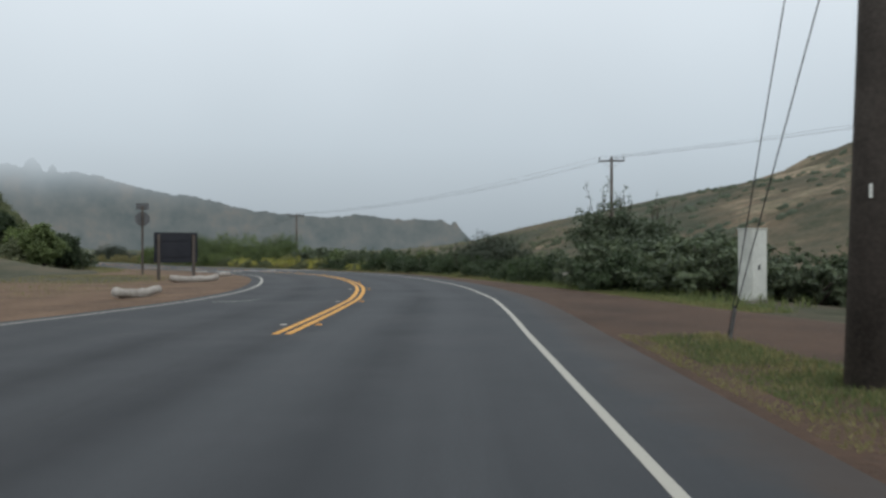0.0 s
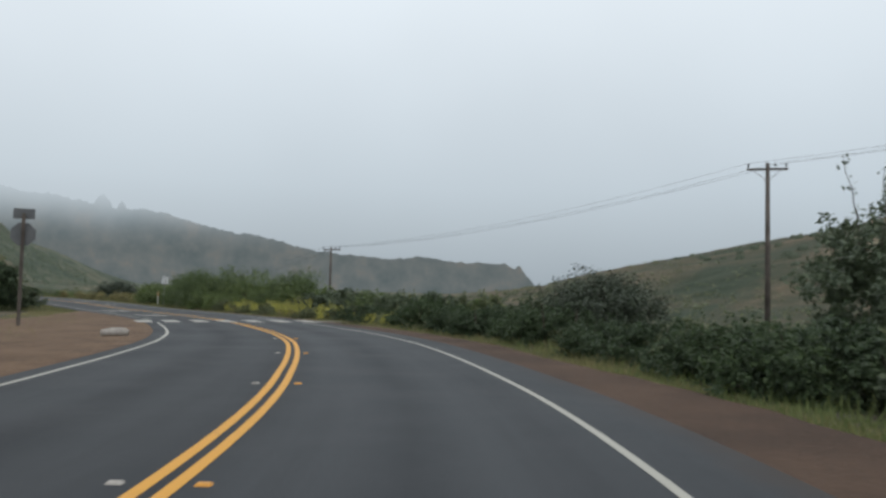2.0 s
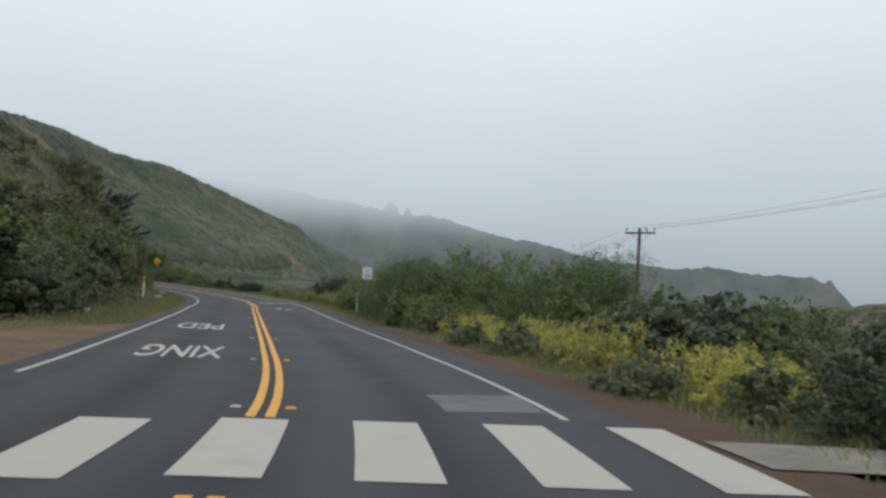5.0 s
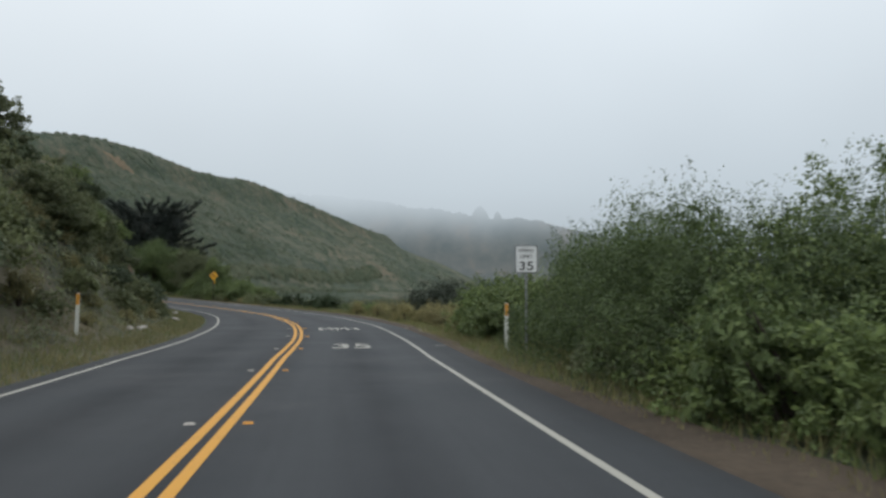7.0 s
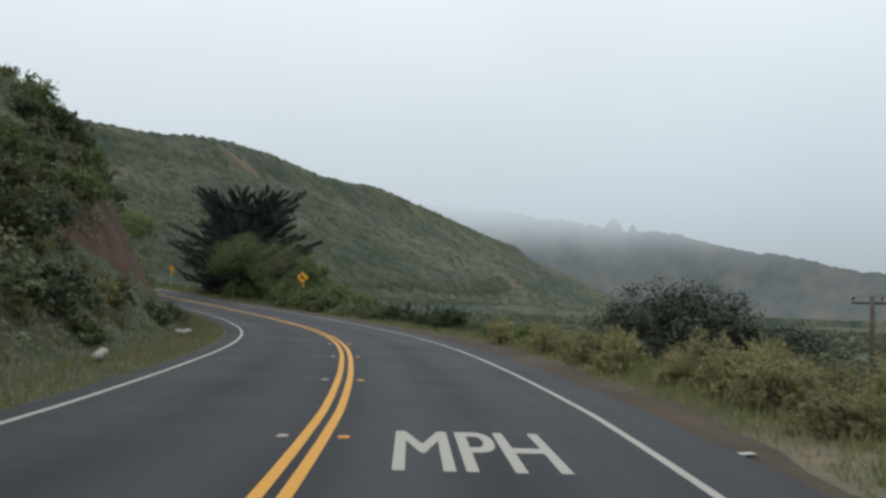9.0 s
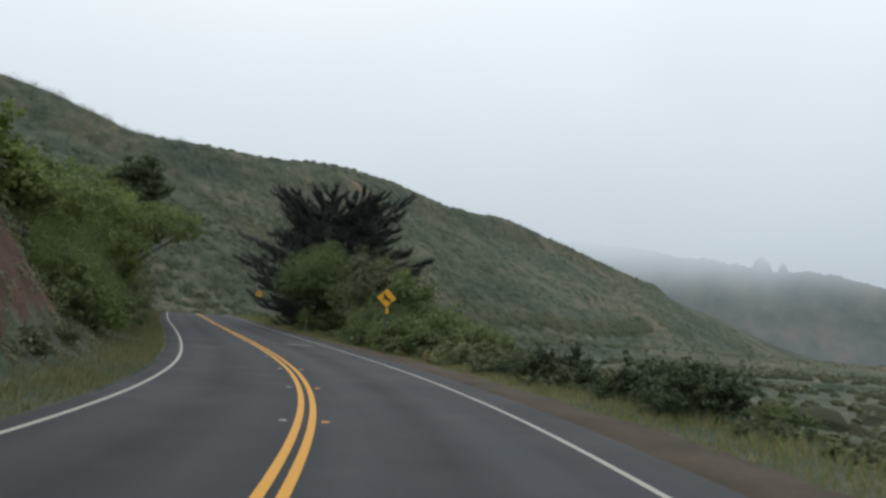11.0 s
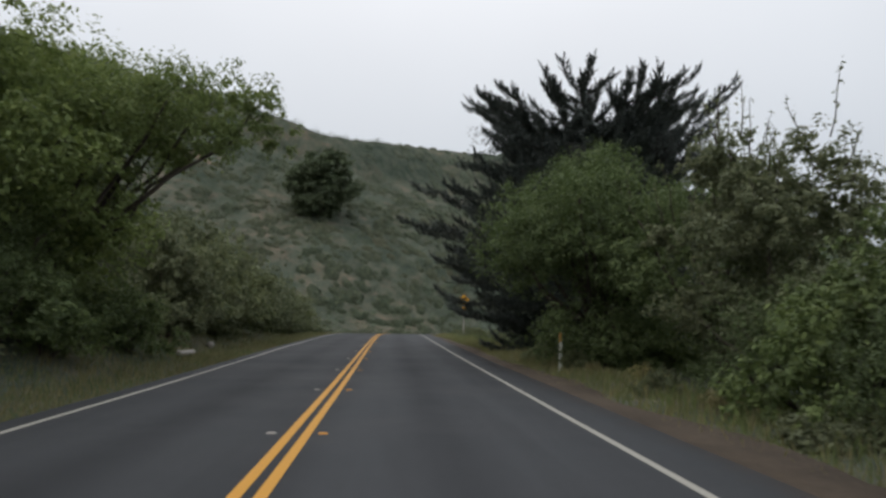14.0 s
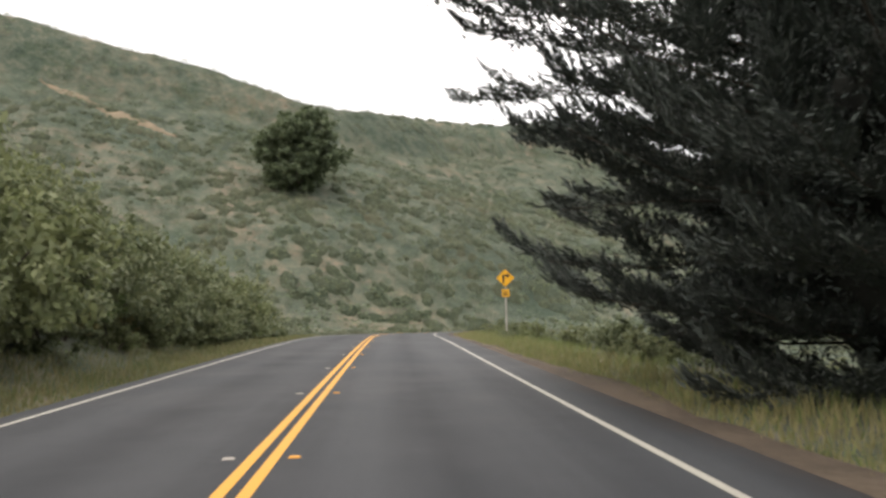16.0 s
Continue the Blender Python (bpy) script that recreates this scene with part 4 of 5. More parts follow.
                plume(r, quads, side, ln, h / 15, int(10 + ln * 8), 0.2)
    part("trunk", join(bms), BARK, tree, smooth=True)
    mesh_part("crown", quads_mesh("crown", np.concatenate(quads)), CYPRESS, tree)
    inner = [(0, 0, h * c, spread * f) for c, f in ((0.16, 0.44), (0.32, 0.50), (0.48, 0.46), (0.62, 0.36))]
    inner += [(spread * 0.34 * math.cos(k * 1.3), spread * 0.34 * math.sin(k * 1.3), h * (0.12 + 0.055 * k), spread * 0.24) for k in range(11)]
    inner += [(spread * 0.46 * math.cos(k * 2.1), spread * 0.46 * math.sin(k * 2.1), h * (0.08 + 0.04 * k), spread * 0.2) for k in range(12)]
    inner += [(b0[0] * 0.9, b0[1] * 0.9, b0[2] * 0.86, spread * 0.17) for a0, b0, _, _, _ in stems[1:]]
    mesh_part("inner_sprays", crown_mesh("inner_sprays", seed + 1, inner, 90000, 0.042 * h / 15, 0.85, 0.12, long=3.0, up=0.2), CYPRESS, tree)
    # opaque dark lumps stand in for shade and twigs deep in the crown
    part("dead_wood", lobe_core(inner[:15], 0.62, seed), CORE, tree, "dark lumps for the crown's inner twigs and shade", smooth=True)
    return tree


cypress(-128.8, 159.6, 16.3, 9.3, 3, "large dark wind-shaped cypress with ragged upswept branch tips")


def leaf_tree(name, x, y, label, lobes, leaf, leaves, size, seed, trunk_r, limbs, squash=0.8, twigs=0):
    """A broad-leaved tree: trunk and limbs to its lobes, and a crown of leaves over them."""
    r = random.Random(seed)
    tree = thing(name, label, "tree", pose(x, y, ground_at(x, y) - 0.15))
    top = max(l[2] for l in lobes)
    bms = [limb((0, 0, -0.2), (r.uniform(-.3, .3), r.uniform(-.3, .3), top * 0.55), trunk_r, trunk_r * 0.55, 0, 5, seed)]
    for k, (lx, ly, lz, q) in enumerate(lobes[:limbs]):
        bms.append(limb((lx * 0.08, ly * 0.08, lz * 0.30), (lx, ly, lz), trunk_r * 0.5, 0.03, -0.03 * lz, 5, seed + k))
    part("trunk", join(bms), BARK, tree, smooth=True)
    me = crown_mesh("crown", seed, lobes, leaves, size, squash, 0.16)
    mesh_part("crown", me, leaf, tree)
    if twigs:
        # thin pale shoots that stand out above the crown, with few leaves
        q, rr = [], np.random.RandomState(seed)
        high = sorted(lobes, key=lambda l: -l[2])[:max(4, len(lobes) // 2)]
        for k in range(twigs):
            lx, ly, lz, rad = high[k % len(high)]
            a = np.array([lx + rr.uniform(-.5, .5) * rad, ly + rr.uniform(-.5, .5) * rad, lz + 0.5 * rad])
            b = a + np.array([rr.uniform(-.4, .4), rr.uniform(-.4, .4), rr.uniform(0.7, 1.7)])
            part("shoot", limb(a, b, 0.018, 0.006, 0, 4, seed + k), BARK, tree)
            u = rr.uniform(0.35, 1, (16, 1))
            q.append(leaf_quads(rr, a + (b - a) * u + rr.normal(size=(16, 3)) * 0.06, np.tile([0, 0, 1.0], (16, 1)), size * 0.9, 1.2))
        mesh_part("shoot_leaves", quads_mesh("shoot_leaves", np.concatenate(q)), leaf, tree)
    return tree


def ball_of_lobes(seed, n, rx, rz, zc, q0, q1):
    r = np.random.RandomState(seed)
    out = []
    for _ in range(n):
        d = rand_dirs(r, 1)[0]
        k = r.uniform(0.35, 0.8)
        out.append((d[0] * rx * k, d[1] * rx * k, zc + d[2] * rz * k, r.uniform(q0, q1)))
    return out


big = ball_of_lobes(71, 44, 4.3, 3.5, 4.9, 0.8, 1.45)
big += [(1.7 * math.cos(k), 1.7 * math.sin(k), 1.2 + 0.3 * (k % 3), 1.2) for k in range(0, 7)]
leaf_tree("willow_tree", -116.1, 150.9, "broad rounded green willow in front of the cypress", big, GREEN, 70000, 0.058, 71, 0.22, 14)
leaf_tree("willow_tree", -107.6, 149.6, "bushy grey-green willow beside the road", ball_of_lobes(72, 40, 3.9, 3.6, 3.4, 0.6, 1.1), SCRUB, 34000, 0.068, 72, 0.16, 10, twigs=34)
leaf_tree("willow_tree", -111.6, 151.6, "thin-twigged green willow between the larger willows", ball_of_lobes(75, 32, 3.6, 3.5, 3.7, 0.6, 1.1), GREEN, 26000, 0.06, 75, 0.16, 10, twigs=22)
leaf_tree("willow_tree", -101.5, 147.5, "bushy green willow behind the deer sign", ball_of_lobes(74, 30, 3.6, 2.7, 2.7, 0.6, 1.0), GREEN, 26000, 0.07, 74, 0.16, 10)
leaf_tree("alder_tree", 9.5, 41.3, "scraggly roadside tree with thin leafy top twigs", ball_of_lobes(73, 22, 4.4, 2.0, 2.2, 0.8, 1.3), DARKGREEN, 20000, 0.085, 73, 0.16, 9, twigs=30)
for k, (s, e, h) in enumerate(((167, 11.8, 0.66), (172, 11.4, 0.78), (178, 11.0, 0.9), (184, 11.2, 1.15), (190, 10.6, 1.4), (194.5, 9.6, 1.45), (198.6, 10.2, 1.4))):
    x, y, _ = at(s, e)
    L = [(a * h, b * h, c * h, d * h) for a, b, c, d in ball_of_lobes(80 + k, 32, 3.3, 3.6, 3.0, 0.8, 1.35)]
    leaf_tree("willow_tree", float(x), float(y), "leafy bright green tree on the roadside bank", L, BRIGHT, 22000, 0.09, 80 + k, 0.18, 9)
leaf_tree("round_cypress", -235.0, 174.3, "solitary dark rounded tree standing on the hillside", ball_of_lobes(97, 50, 7.8, 7.2, 6.0, 1.6, 2.5) + [(2.6 * math.cos(k), 2.6 * math.sin(k), 11.6 + 0.3 * (k % 3), 1.5) for k in range(5)], DARKGREEN, 34000, 0.26, 97, 0.4, 8)
x, y, _ = at(197, 8.8)
over = [(0, 0, 4.6, 1.4), (1.5, 0.5, 5.6, 1.3), (3, 0, 6.2, 1.3), (4.5, 0.4, 6.2, 1.1), (5.8, -0.2, 5.9, 0.9), (3.6, -1.6, 5.7, 1.1), (2, -2, 5.2, 1.3), (2.4, 2, 5.5, 1.1), (-1.5, -1, 4.5, 1.5), (-1.5, 1.5, 4.6, 1.4), (4.2, 1.4, 5.4, 0.9), (6.3, 0.6, 5.2, 0.6), (5, -1, 5.0, 0.7), (0, -2.5, 3.6, 1.4), (-1.2, 0.5, 2.2, 1.4), (0.6, 0.3, 3.2, 1.3), (-0.4, 1.6, 1.4, 1.5), (-0.6, -1.6, 1.4, 1.5), (1.8, -0.6, 4.4, 1.1), (3.2, 0.8, 5.0, 0.9)]
over = [(0.36 * a - 0.93 * b, 0.93 * a + 0.36 * b, c * 1.16, d * 1.08) for a, b, c, d in over]
leaf_tree("willow_tree", float(x), float(y), "leaning tree with crooked limbs over the road", over, BRIGHT, 34000, 0.07, 90, 0.2, 11)
for k, (s, e, h) in enumerate(((93.5, 11.5, 0.66), (97, 13.5, 0.6), (89.5, 10.5, 0.62), (85.5, 9.6, 0.6), (82, 12, 0.66))):
    x, y, _ = at(s, e)
    L = [(a * h, b * h, c * h, d * h) for a, b, c, d in ball_of_lobes(100 + k, 22, 3.0, 2.6, 3.2, 0.9, 1.4)]
    leaf_tree("oak_tree", float(x), float(y), "dense green tree on the cut bank beside the dirt verge", L, DEEPGREEN if k % 2 else GREEN, 15000, 0.11, 100 + k, 0.2, 8)
for x, y, h in ((-27, 36, 0.62), (-33, 40, 0.7), (-31, 45, 0.62)):
    L = [(a * h, b * h, c * h, d * h) for a, b, c, d in ball_of_lobes(int(110 - x), 18, 3.0, 1.8, 1.9, 0.9, 1.4)]
    leaf_tree("oak_tree", x, y, "low rounded green tree behind the dirt turnout", L, SCRUB, 11000, 0.15, int(110 - x), 0.18, 7)


# ---- plants without number: hillside scrub, valley brush, verge grass ----
def clumps(name, label, xs, ys, rad, leaf_mat, seed, per=8, size=0.62):
    """Low bushes beyond counting: tufts of leaves that stand on the slope, joined."""
    r = np.random.RandomState(seed)
    n = len(xs)
    zs = height(xs, ys)
    nrm = np.stack([zs - height(xs + 1.5, ys), zs - height(xs, ys + 1.5), np.full(n, 1.5)], 1)
    nrm = np.repeat(nrm / np.linalg.norm(nrm, axis=1)[:, None], per, 0)
    d = rand_dirs(r, n * per)
    d *= np.where((d * nrm).sum(1) < 0, -1, 1)[:, None]
    rr = np.repeat(rad, per)[:, None]
    pos = np.repeat(np.stack([xs, ys, zs], 1), per, 0) + d * rr * r.uniform(0.4, 0.9, (n * per, 1))
    q = leaf_quads(r, pos, d * 0.3 + nrm * 0.9, 1.0, 0.3, 1.3)
    q = pos[:, None, :] + (q - pos[:, None, :]) * (rr * size)[:, None, :]
    ob = mesh_part(name, quads_mesh(name, q), leaf_mat)
    return tagged(ob, label, "scrub", kind="stuff")


def sprinkle(n, x0, x1, y0, y1, seed, test, patch=30.0):
    r = np.random.RandomState(seed)
    xs, ys = r.uniform(x0, x1, n * 3), r.uniform(y0, y1, n * 3)
    keep = (waves(xs, ys, patch, seed) + r.uniform(-0.7, 0.7, n * 3) > -0.25)
    s, e, _ = road_coords(xs, ys)
    keep &= test(xs, ys, s, e)
    h0 = height(xs, ys)
    keep &= (h0 < 8) | (height(xs + 1.5, ys) < h0 - 0.15) | (height(xs, ys - 1.5) < h0 - 0.15)
    return xs[keep][:n], ys[keep][:n]


def mounds(name, label, xs, ys, rad, flat, material, seed):
    """Rounded bushes beyond counting: small uneven domes sitting close on the slope, joined."""
    r = np.random.RandomState(seed)
    n, K = len(xs), 7
    zs = height(xs, ys)
    gx, gy = (height(xs + 1.0, ys) - height(xs - 1.0, ys)) / 2, (height(xs, ys + 1.0) - height(xs, ys - 1.0)) / 2
    V = np.zeros((n, 3 * K + 1, 3))
    turn = r.uniform(0, 6.28, (n, 1))
    for j, (q, up) in enumerate(((1.0, -0.35), (0.82, 0.45), (0.45, 0.85))):
        a = turn + np.arange(K) * 2 * math.pi / K + 0.4 * j
        rr = rad[:, None] * q * r.uniform(0.75, 1.25, (n, K))
        x, y = rr * np.cos(a), rr * np.sin(a)
        V[:, j * K:(j + 1) * K] = np.stack([xs[:, None] + x, ys[:, None] + y, zs[:, None] + x * gx[:, None] + y * gy[:, None] + rad[:, None] * flat * up * r.uniform(0.7, 1.3, (n, K))], -1)
    V[:, -1] = np.stack([xs, ys, zs + rad * flat * r.uniform(0.85, 1.15, n)], -1)
    f = []
    for j in range(2):
        f += [(j * K + k, j * K + (k + 1) % K, (j + 1) * K + (k + 1) % K, (j + 1) * K + k) for k in range(K)]
    tri = [(2 * K + k, 2 * K + (k + 1) % K, 3 * K) for k in range(K)]
    base = (np.arange(n) * (3 * K + 1))[:, None, None]
    quads, tris = (base + np.array(f)[None]).reshape(-1, 4), (base + np.array(tri)[None]).reshape(-1, 3)
    me = bpy.data.meshes.new(name)
    me.vertices.add(n * (3 * K + 1))
    me.vertices.foreach_set("co", V.astype(np.float32).ravel())
    loops = np.concatenate([quads.ravel(), tris.ravel()]).astype(np.int32)
    me.loops.add(len(loops))
    me.loops.foreach_set("vertex_index", loops)
    me.polygons.add(len(quads) + len(tris))
    me.polygons.foreach_set("loop_start", np.concatenate([np.arange(len(quads)) * 4, len(quads) * 4 + np.arange(len(tris)) * 3]).astype(np.int32))
    me.update(calc_edges=True)
    me.validate()
    return tagged(mesh_part(name, me, material, smooth=True), label, "scrub", kind="stuff")


R_ = np.random.RandomState(77)
xs, ys = sprinkle(13000, -302, -150, 60, 330, 201, lambda x, y, s, e: abs(e) > 9)
clumps("hillside_scrub", "low grey-green scrub covering the big hillside", xs, ys, R_.gamma(4.0, 0.22, len(xs)).clip(0.35, 2.0), HEATH, 11, 26, 0.15)
xs, ys = sprinkle(3000, -300, -165, 80, 330, 206, lambda x, y, s, e: abs(e) > 9.5, 22)
clumps("hillside_scrub", "taller dark olive bushes in patches on the hillside", xs, ys, R_.gamma(4.0, 0.30, len(xs)).clip(0.5, 2.4), DARKGREEN, 12, 60, 0.12)
xs, ys = sprinkle(5200, -270, -162, 95, 275, 207, lambda x, y, s, e: abs(e) > 9, 14)
mounds("hillside_scrub", "rounded olive and brown bushes on the near hillside", xs, ys, (size := R_.gamma(4.0, 0.21, len(xs)).clip(0.3, 1.9)) * 0.8, 0.5, BANKBUSH, 21)
clumps("hillside_scrub", "leafy twigs of the bushes on the near hillside", xs, ys, size, SCRUB, 22, 30, 0.13)
xs, ys = sprinkle(3600, -340, -170, 200, 500, 202, lambda x, y, s, e: abs(e) > 12)
mounds("hillside_scrub", "low grey-green scrub covering the far end of the hill", xs, ys, R_.uniform(0.6, 1.6, len(xs)), 0.4, MOUND, 2)
xs, ys = sprinkle(4000, -150, 60, 85, 330, 203, lambda x, y, s, e: e < -13)
clumps("valley_brush", "green brush across the valley floor", xs, ys, R_.uniform(0.4, 1.2, len(xs)), SCRUB, 3, 10, 0.4)
mounds("valley_brush", "rounded green bushes across the valley floor", xs[np.hypot(xs + 60, ys - 230) < 95], ys[np.hypot(xs + 60, ys - 230) < 95], R_.uniform(0.5, 1.2, int((np.hypot(xs + 60, ys - 230) < 95).sum())), 0.6, BANKBUSH, 13)
xs, ys = sprinkle(1600, 60, 260, 180, 520, 204, lambda x, y, s, e: e < -12, 60)
mounds("hillside_scrub", "scattered scrub on the dry hill", xs, ys, R_.uniform(0.5, 1.8, len(xs)), 0.6, MOUND, 4)
xs, ys = sprinkle(3600, -170, -40, 60, 150, 205, lambda x, y, s, e: (e > 7.5) & (e < 60) & (s > 90) & ~((s > 138) & (s < 165) & (e > 7.2) & (e < 9.0) & (waves(x, y, 3.1, 9) < 0.35)))
high = road_coords(xs, ys)[1] > 14
mounds("bank_scrub", "rounded olive and brown scrub above the cut bank", xs[high], ys[high], R_.uniform(0.35, 0.9, int(high.sum())), 0.6, BANKBUSH, 15)
clumps("bank_scrub", "leafy tops of the scrub on the cut bank", xs, ys, R_.uniform(0.4, 0.95, len(xs)), SCRUB, 5, 26, 0.2)
r_s, r_e = R_.uniform(84, 168, 2800), 6.4 + 8.5 * R_.uniform(0, 1, 2800) ** 0.8
keep = ~((r_s > 138) & (r_s < 165) & (r_e > 7.2) & (r_e < 9.0) & (waves(r_s, r_e, 2.6, 8) < 0.25))
spot = at(r_s[keep], r_e[keep])
clumps("bank_scrub", "dry brown and olive brush on the face of the bank", spot[::2, 0], spot[::2, 1], R_.uniform(0.3, 0.7, len(spot[::2])), SCRUB, 25, 34, 0.17)
clumps("bank_scrub", "dry straw-coloured weeds on the face of the bank", spot[1::2, 0], spot[1::2, 1], R_.uniform(0.25, 0.55, len(spot[1::2])), VERGE, 26, 30, 0.16)


u = R_.uniform(0, 1, 300)
mounds("hedgerow", "dark band of bushes along the foot of the hill", -216 - 44 * u + R_.normal(0, 1.6, 300), 236 + 165 * u + R_.normal(0, 2.0, 300), R_.uniform(1.2, 2.6, 300), 0.8, BANKBUSH, 31)


def verge(name, label, n, s0, s1, e_of, depth, mat_, tall, seed, low=0.12, patch=5.0, bare=-0.35, mixed=1.0):
    """Blades of grass beside the road, thickest near its edge."""
    r = np.random.RandomState(seed)
    s = r.uniform(s0, s1, n)
    off = r.uniform(0, 1, n) ** 1.3 * depth
    e = e_of(s, off)
    p = at(s, e)
    keep = waves(p[:, 0], p[:, 1], patch, seed) + r.uniform(-mixed, mixed, n) > bare
    p, off = p[keep], off[keep]
    p[:, 2] = np.maximum(height(p[:, 0], p[:, 1]), p[:, 2] - low) - 0.02
    n = len(p)
    a = r.uniform(0, 2 * math.pi, n)
    side = np.stack([np.cos(a), np.sin(a), 0 * a], 1) * r.uniform(0.006, 0.016, (n, 1))
    lean = np.stack([np.cos(a * 3.1), np.sin(a * 3.1), 0 * a], 1) * r.uniform(0, 0.6, (n, 1))
    hgt = (tall * r.uniform(0.4, 1.2, n) * (0.45 + 0.55 * np.clip(off / 1.2, 0, 1)))[:, None]
    up = np.array([0, 0, 1.0])
    q = np.stack([p - side, p + side, p + side * 0.5 + (up * 0.6 + lean * 0.5) * hgt, p - side * 0.4 + (up + lean) * hgt], 1)
    return tagged(mesh_part(name, quads_mesh(name, q), mat_), label, "grass", kind="stuff")


right_out = lambda s, off: right_dirt(s) + 0.25 - off
left_out = lambda s, off: left_edge(s) + 0.75 + off
verge("verge_grass", "dry yellow verge grass along the road", 70000, 36, 262, right_out, 2.8, VERGE, 0.30, 301)
verge("verge_grass", "green verge grass along the road", 50000, 20, 262, lambda s, off: right_out(s, off) - 0.3, 3.2, GRASS, 0.34, 302)
verge("verge_grass", "dry yellow verge grass along the bank", 80000, 84, 262, left_out, 3.4, VERGE, 0.26, 303)
verge("verge_grass", "green verge grass along the bank", 45000, 84, 262, left_out, 3.4, GRASS, 0.26, 304)
verge("verge_grass", "tufts of green grass on the dirt lot", 13000, 6.6, 12.8, lambda s, off: -5.95 - off * table(s, [(6.6, 0.4), (9, 0.75), (12.8, 0.35)]), 2.4, GRASS, 0.11, 305, 0.03, 1.3, 0.05, 0.8)
verge("verge_grass", "dry straw grass on the dirt lot", 15000, 5.6, 13.2, lambda s, off: -5.6 - off * 0.8, 2.2, VERGE, 0.10, 308, 0.03, 1.1, 0.1, 0.8)
verge("verge_grass", "dry grass on the dirt turnout", 26000, 18, 84, lambda s, off: left_edge(s) + 1.6 + off * table(s, [(18, 5), (30, 5), (60, 3), (84, 1)]), 2.4, STRAW, 0.16, 306)
verge("verge_grass", "pale grass fringe behind the dirt lot", 14000, 18, 38, lambda s, off: right_dirt(s) + 0.3 - off, 1.4, GRASS, 0.17, 307)
verge("verge_grass", "yellowed grass fringe behind the dirt lot", 16000, 18, 40, lambda s, off: right_dirt(s) + 0.45 - off, 1.1, VERGE, 0.15, 309)


def bare_patch(name, label, spots, material, lift=0.12):
    """Bare soil lying on the slope: a strip with ragged edges through spots (x, y, half width)."""
    r = random.Random(len(spots))
    V, F = [], []
    K = 6
    pts = []
    for (ax, ay, aw), (bx, by, bw) in zip(spots, spots[1:]):
        n = max(3, int(math.hypot(bx - ax, by - ay) / 0.6))
        pts += [(ax + (bx - ax) * k / n, ay + (by - ay) * k / n, aw + (bw - aw) * k / n) for k in range(n)]
    for i, (x, y, w) in enumerate(pts):
        nx, ny, _ = pts[min(i + 1, len(pts) - 1)]
        px, py, _ = pts[max(i - 1, 0)]
        d = Vector((nx - px, ny - py)).normalized()
        w1, w2 = w * r.uniform(0.6, 1.3), w * r.uniform(0.6, 1.3)
        for k in range(K + 1):
            u = -w1 + (w1 + w2) * k / K
            gx, gy = x - d.y * u, y + d.x * u
            edge = 1 - abs(2 * k / K - 1) ** 4
            V.append((gx, gy, ground_at(gx, gy) - 0.1 + (lift + 0.1) * edge))
    for i in range(len(pts) - 1):
        F += [(i * (K + 1) + k, i * (K + 1) + k + 1, (i + 1) * (K + 1) + k + 1, (i + 1) * (K + 1) + k) for k in range(K)]
    me = rawmesh(name, V, F)
    if me.polygons[len(F) // 2].normal.z < 0:
        me.flip_normals()
    tagged(mesh_part(name, me, material, smooth=True), label, "bare soil", kind="structure")


bare_patch("bare_soil", "red-brown soil of the cut bank", [(*map(float, at(s, e)[:2]), w) for s, e, w in ((134, 9.6, 0.3), (140, 8.8, 1.0), (146, 8.4, 1.4), (152, 8.2, 1.5), (157, 8.1, 1.4), (163, 8.2, 1.2), (167, 8.4, 0.3))], SOIL)
for spots in ([(-284, 136, 0.4), (-279, 142, 2.0), (-274, 145, 0.8)], [(-275, 144, 0.5), (-271, 147, 2.6), (-268, 148.5, 1.0)], [(-271, 146, 0.6), (-266, 149.5, 2.4), (-262, 154, 1.6), (-258, 159, 0.4)], [(-306.5, 276, 0.5), (-306, 284, 2.2), (-305, 292, 0.5)]):
    bare_patch("bare_soil", "pale orange slip of soil on the hillside", spots, ORANGE_SOIL, 0.22)


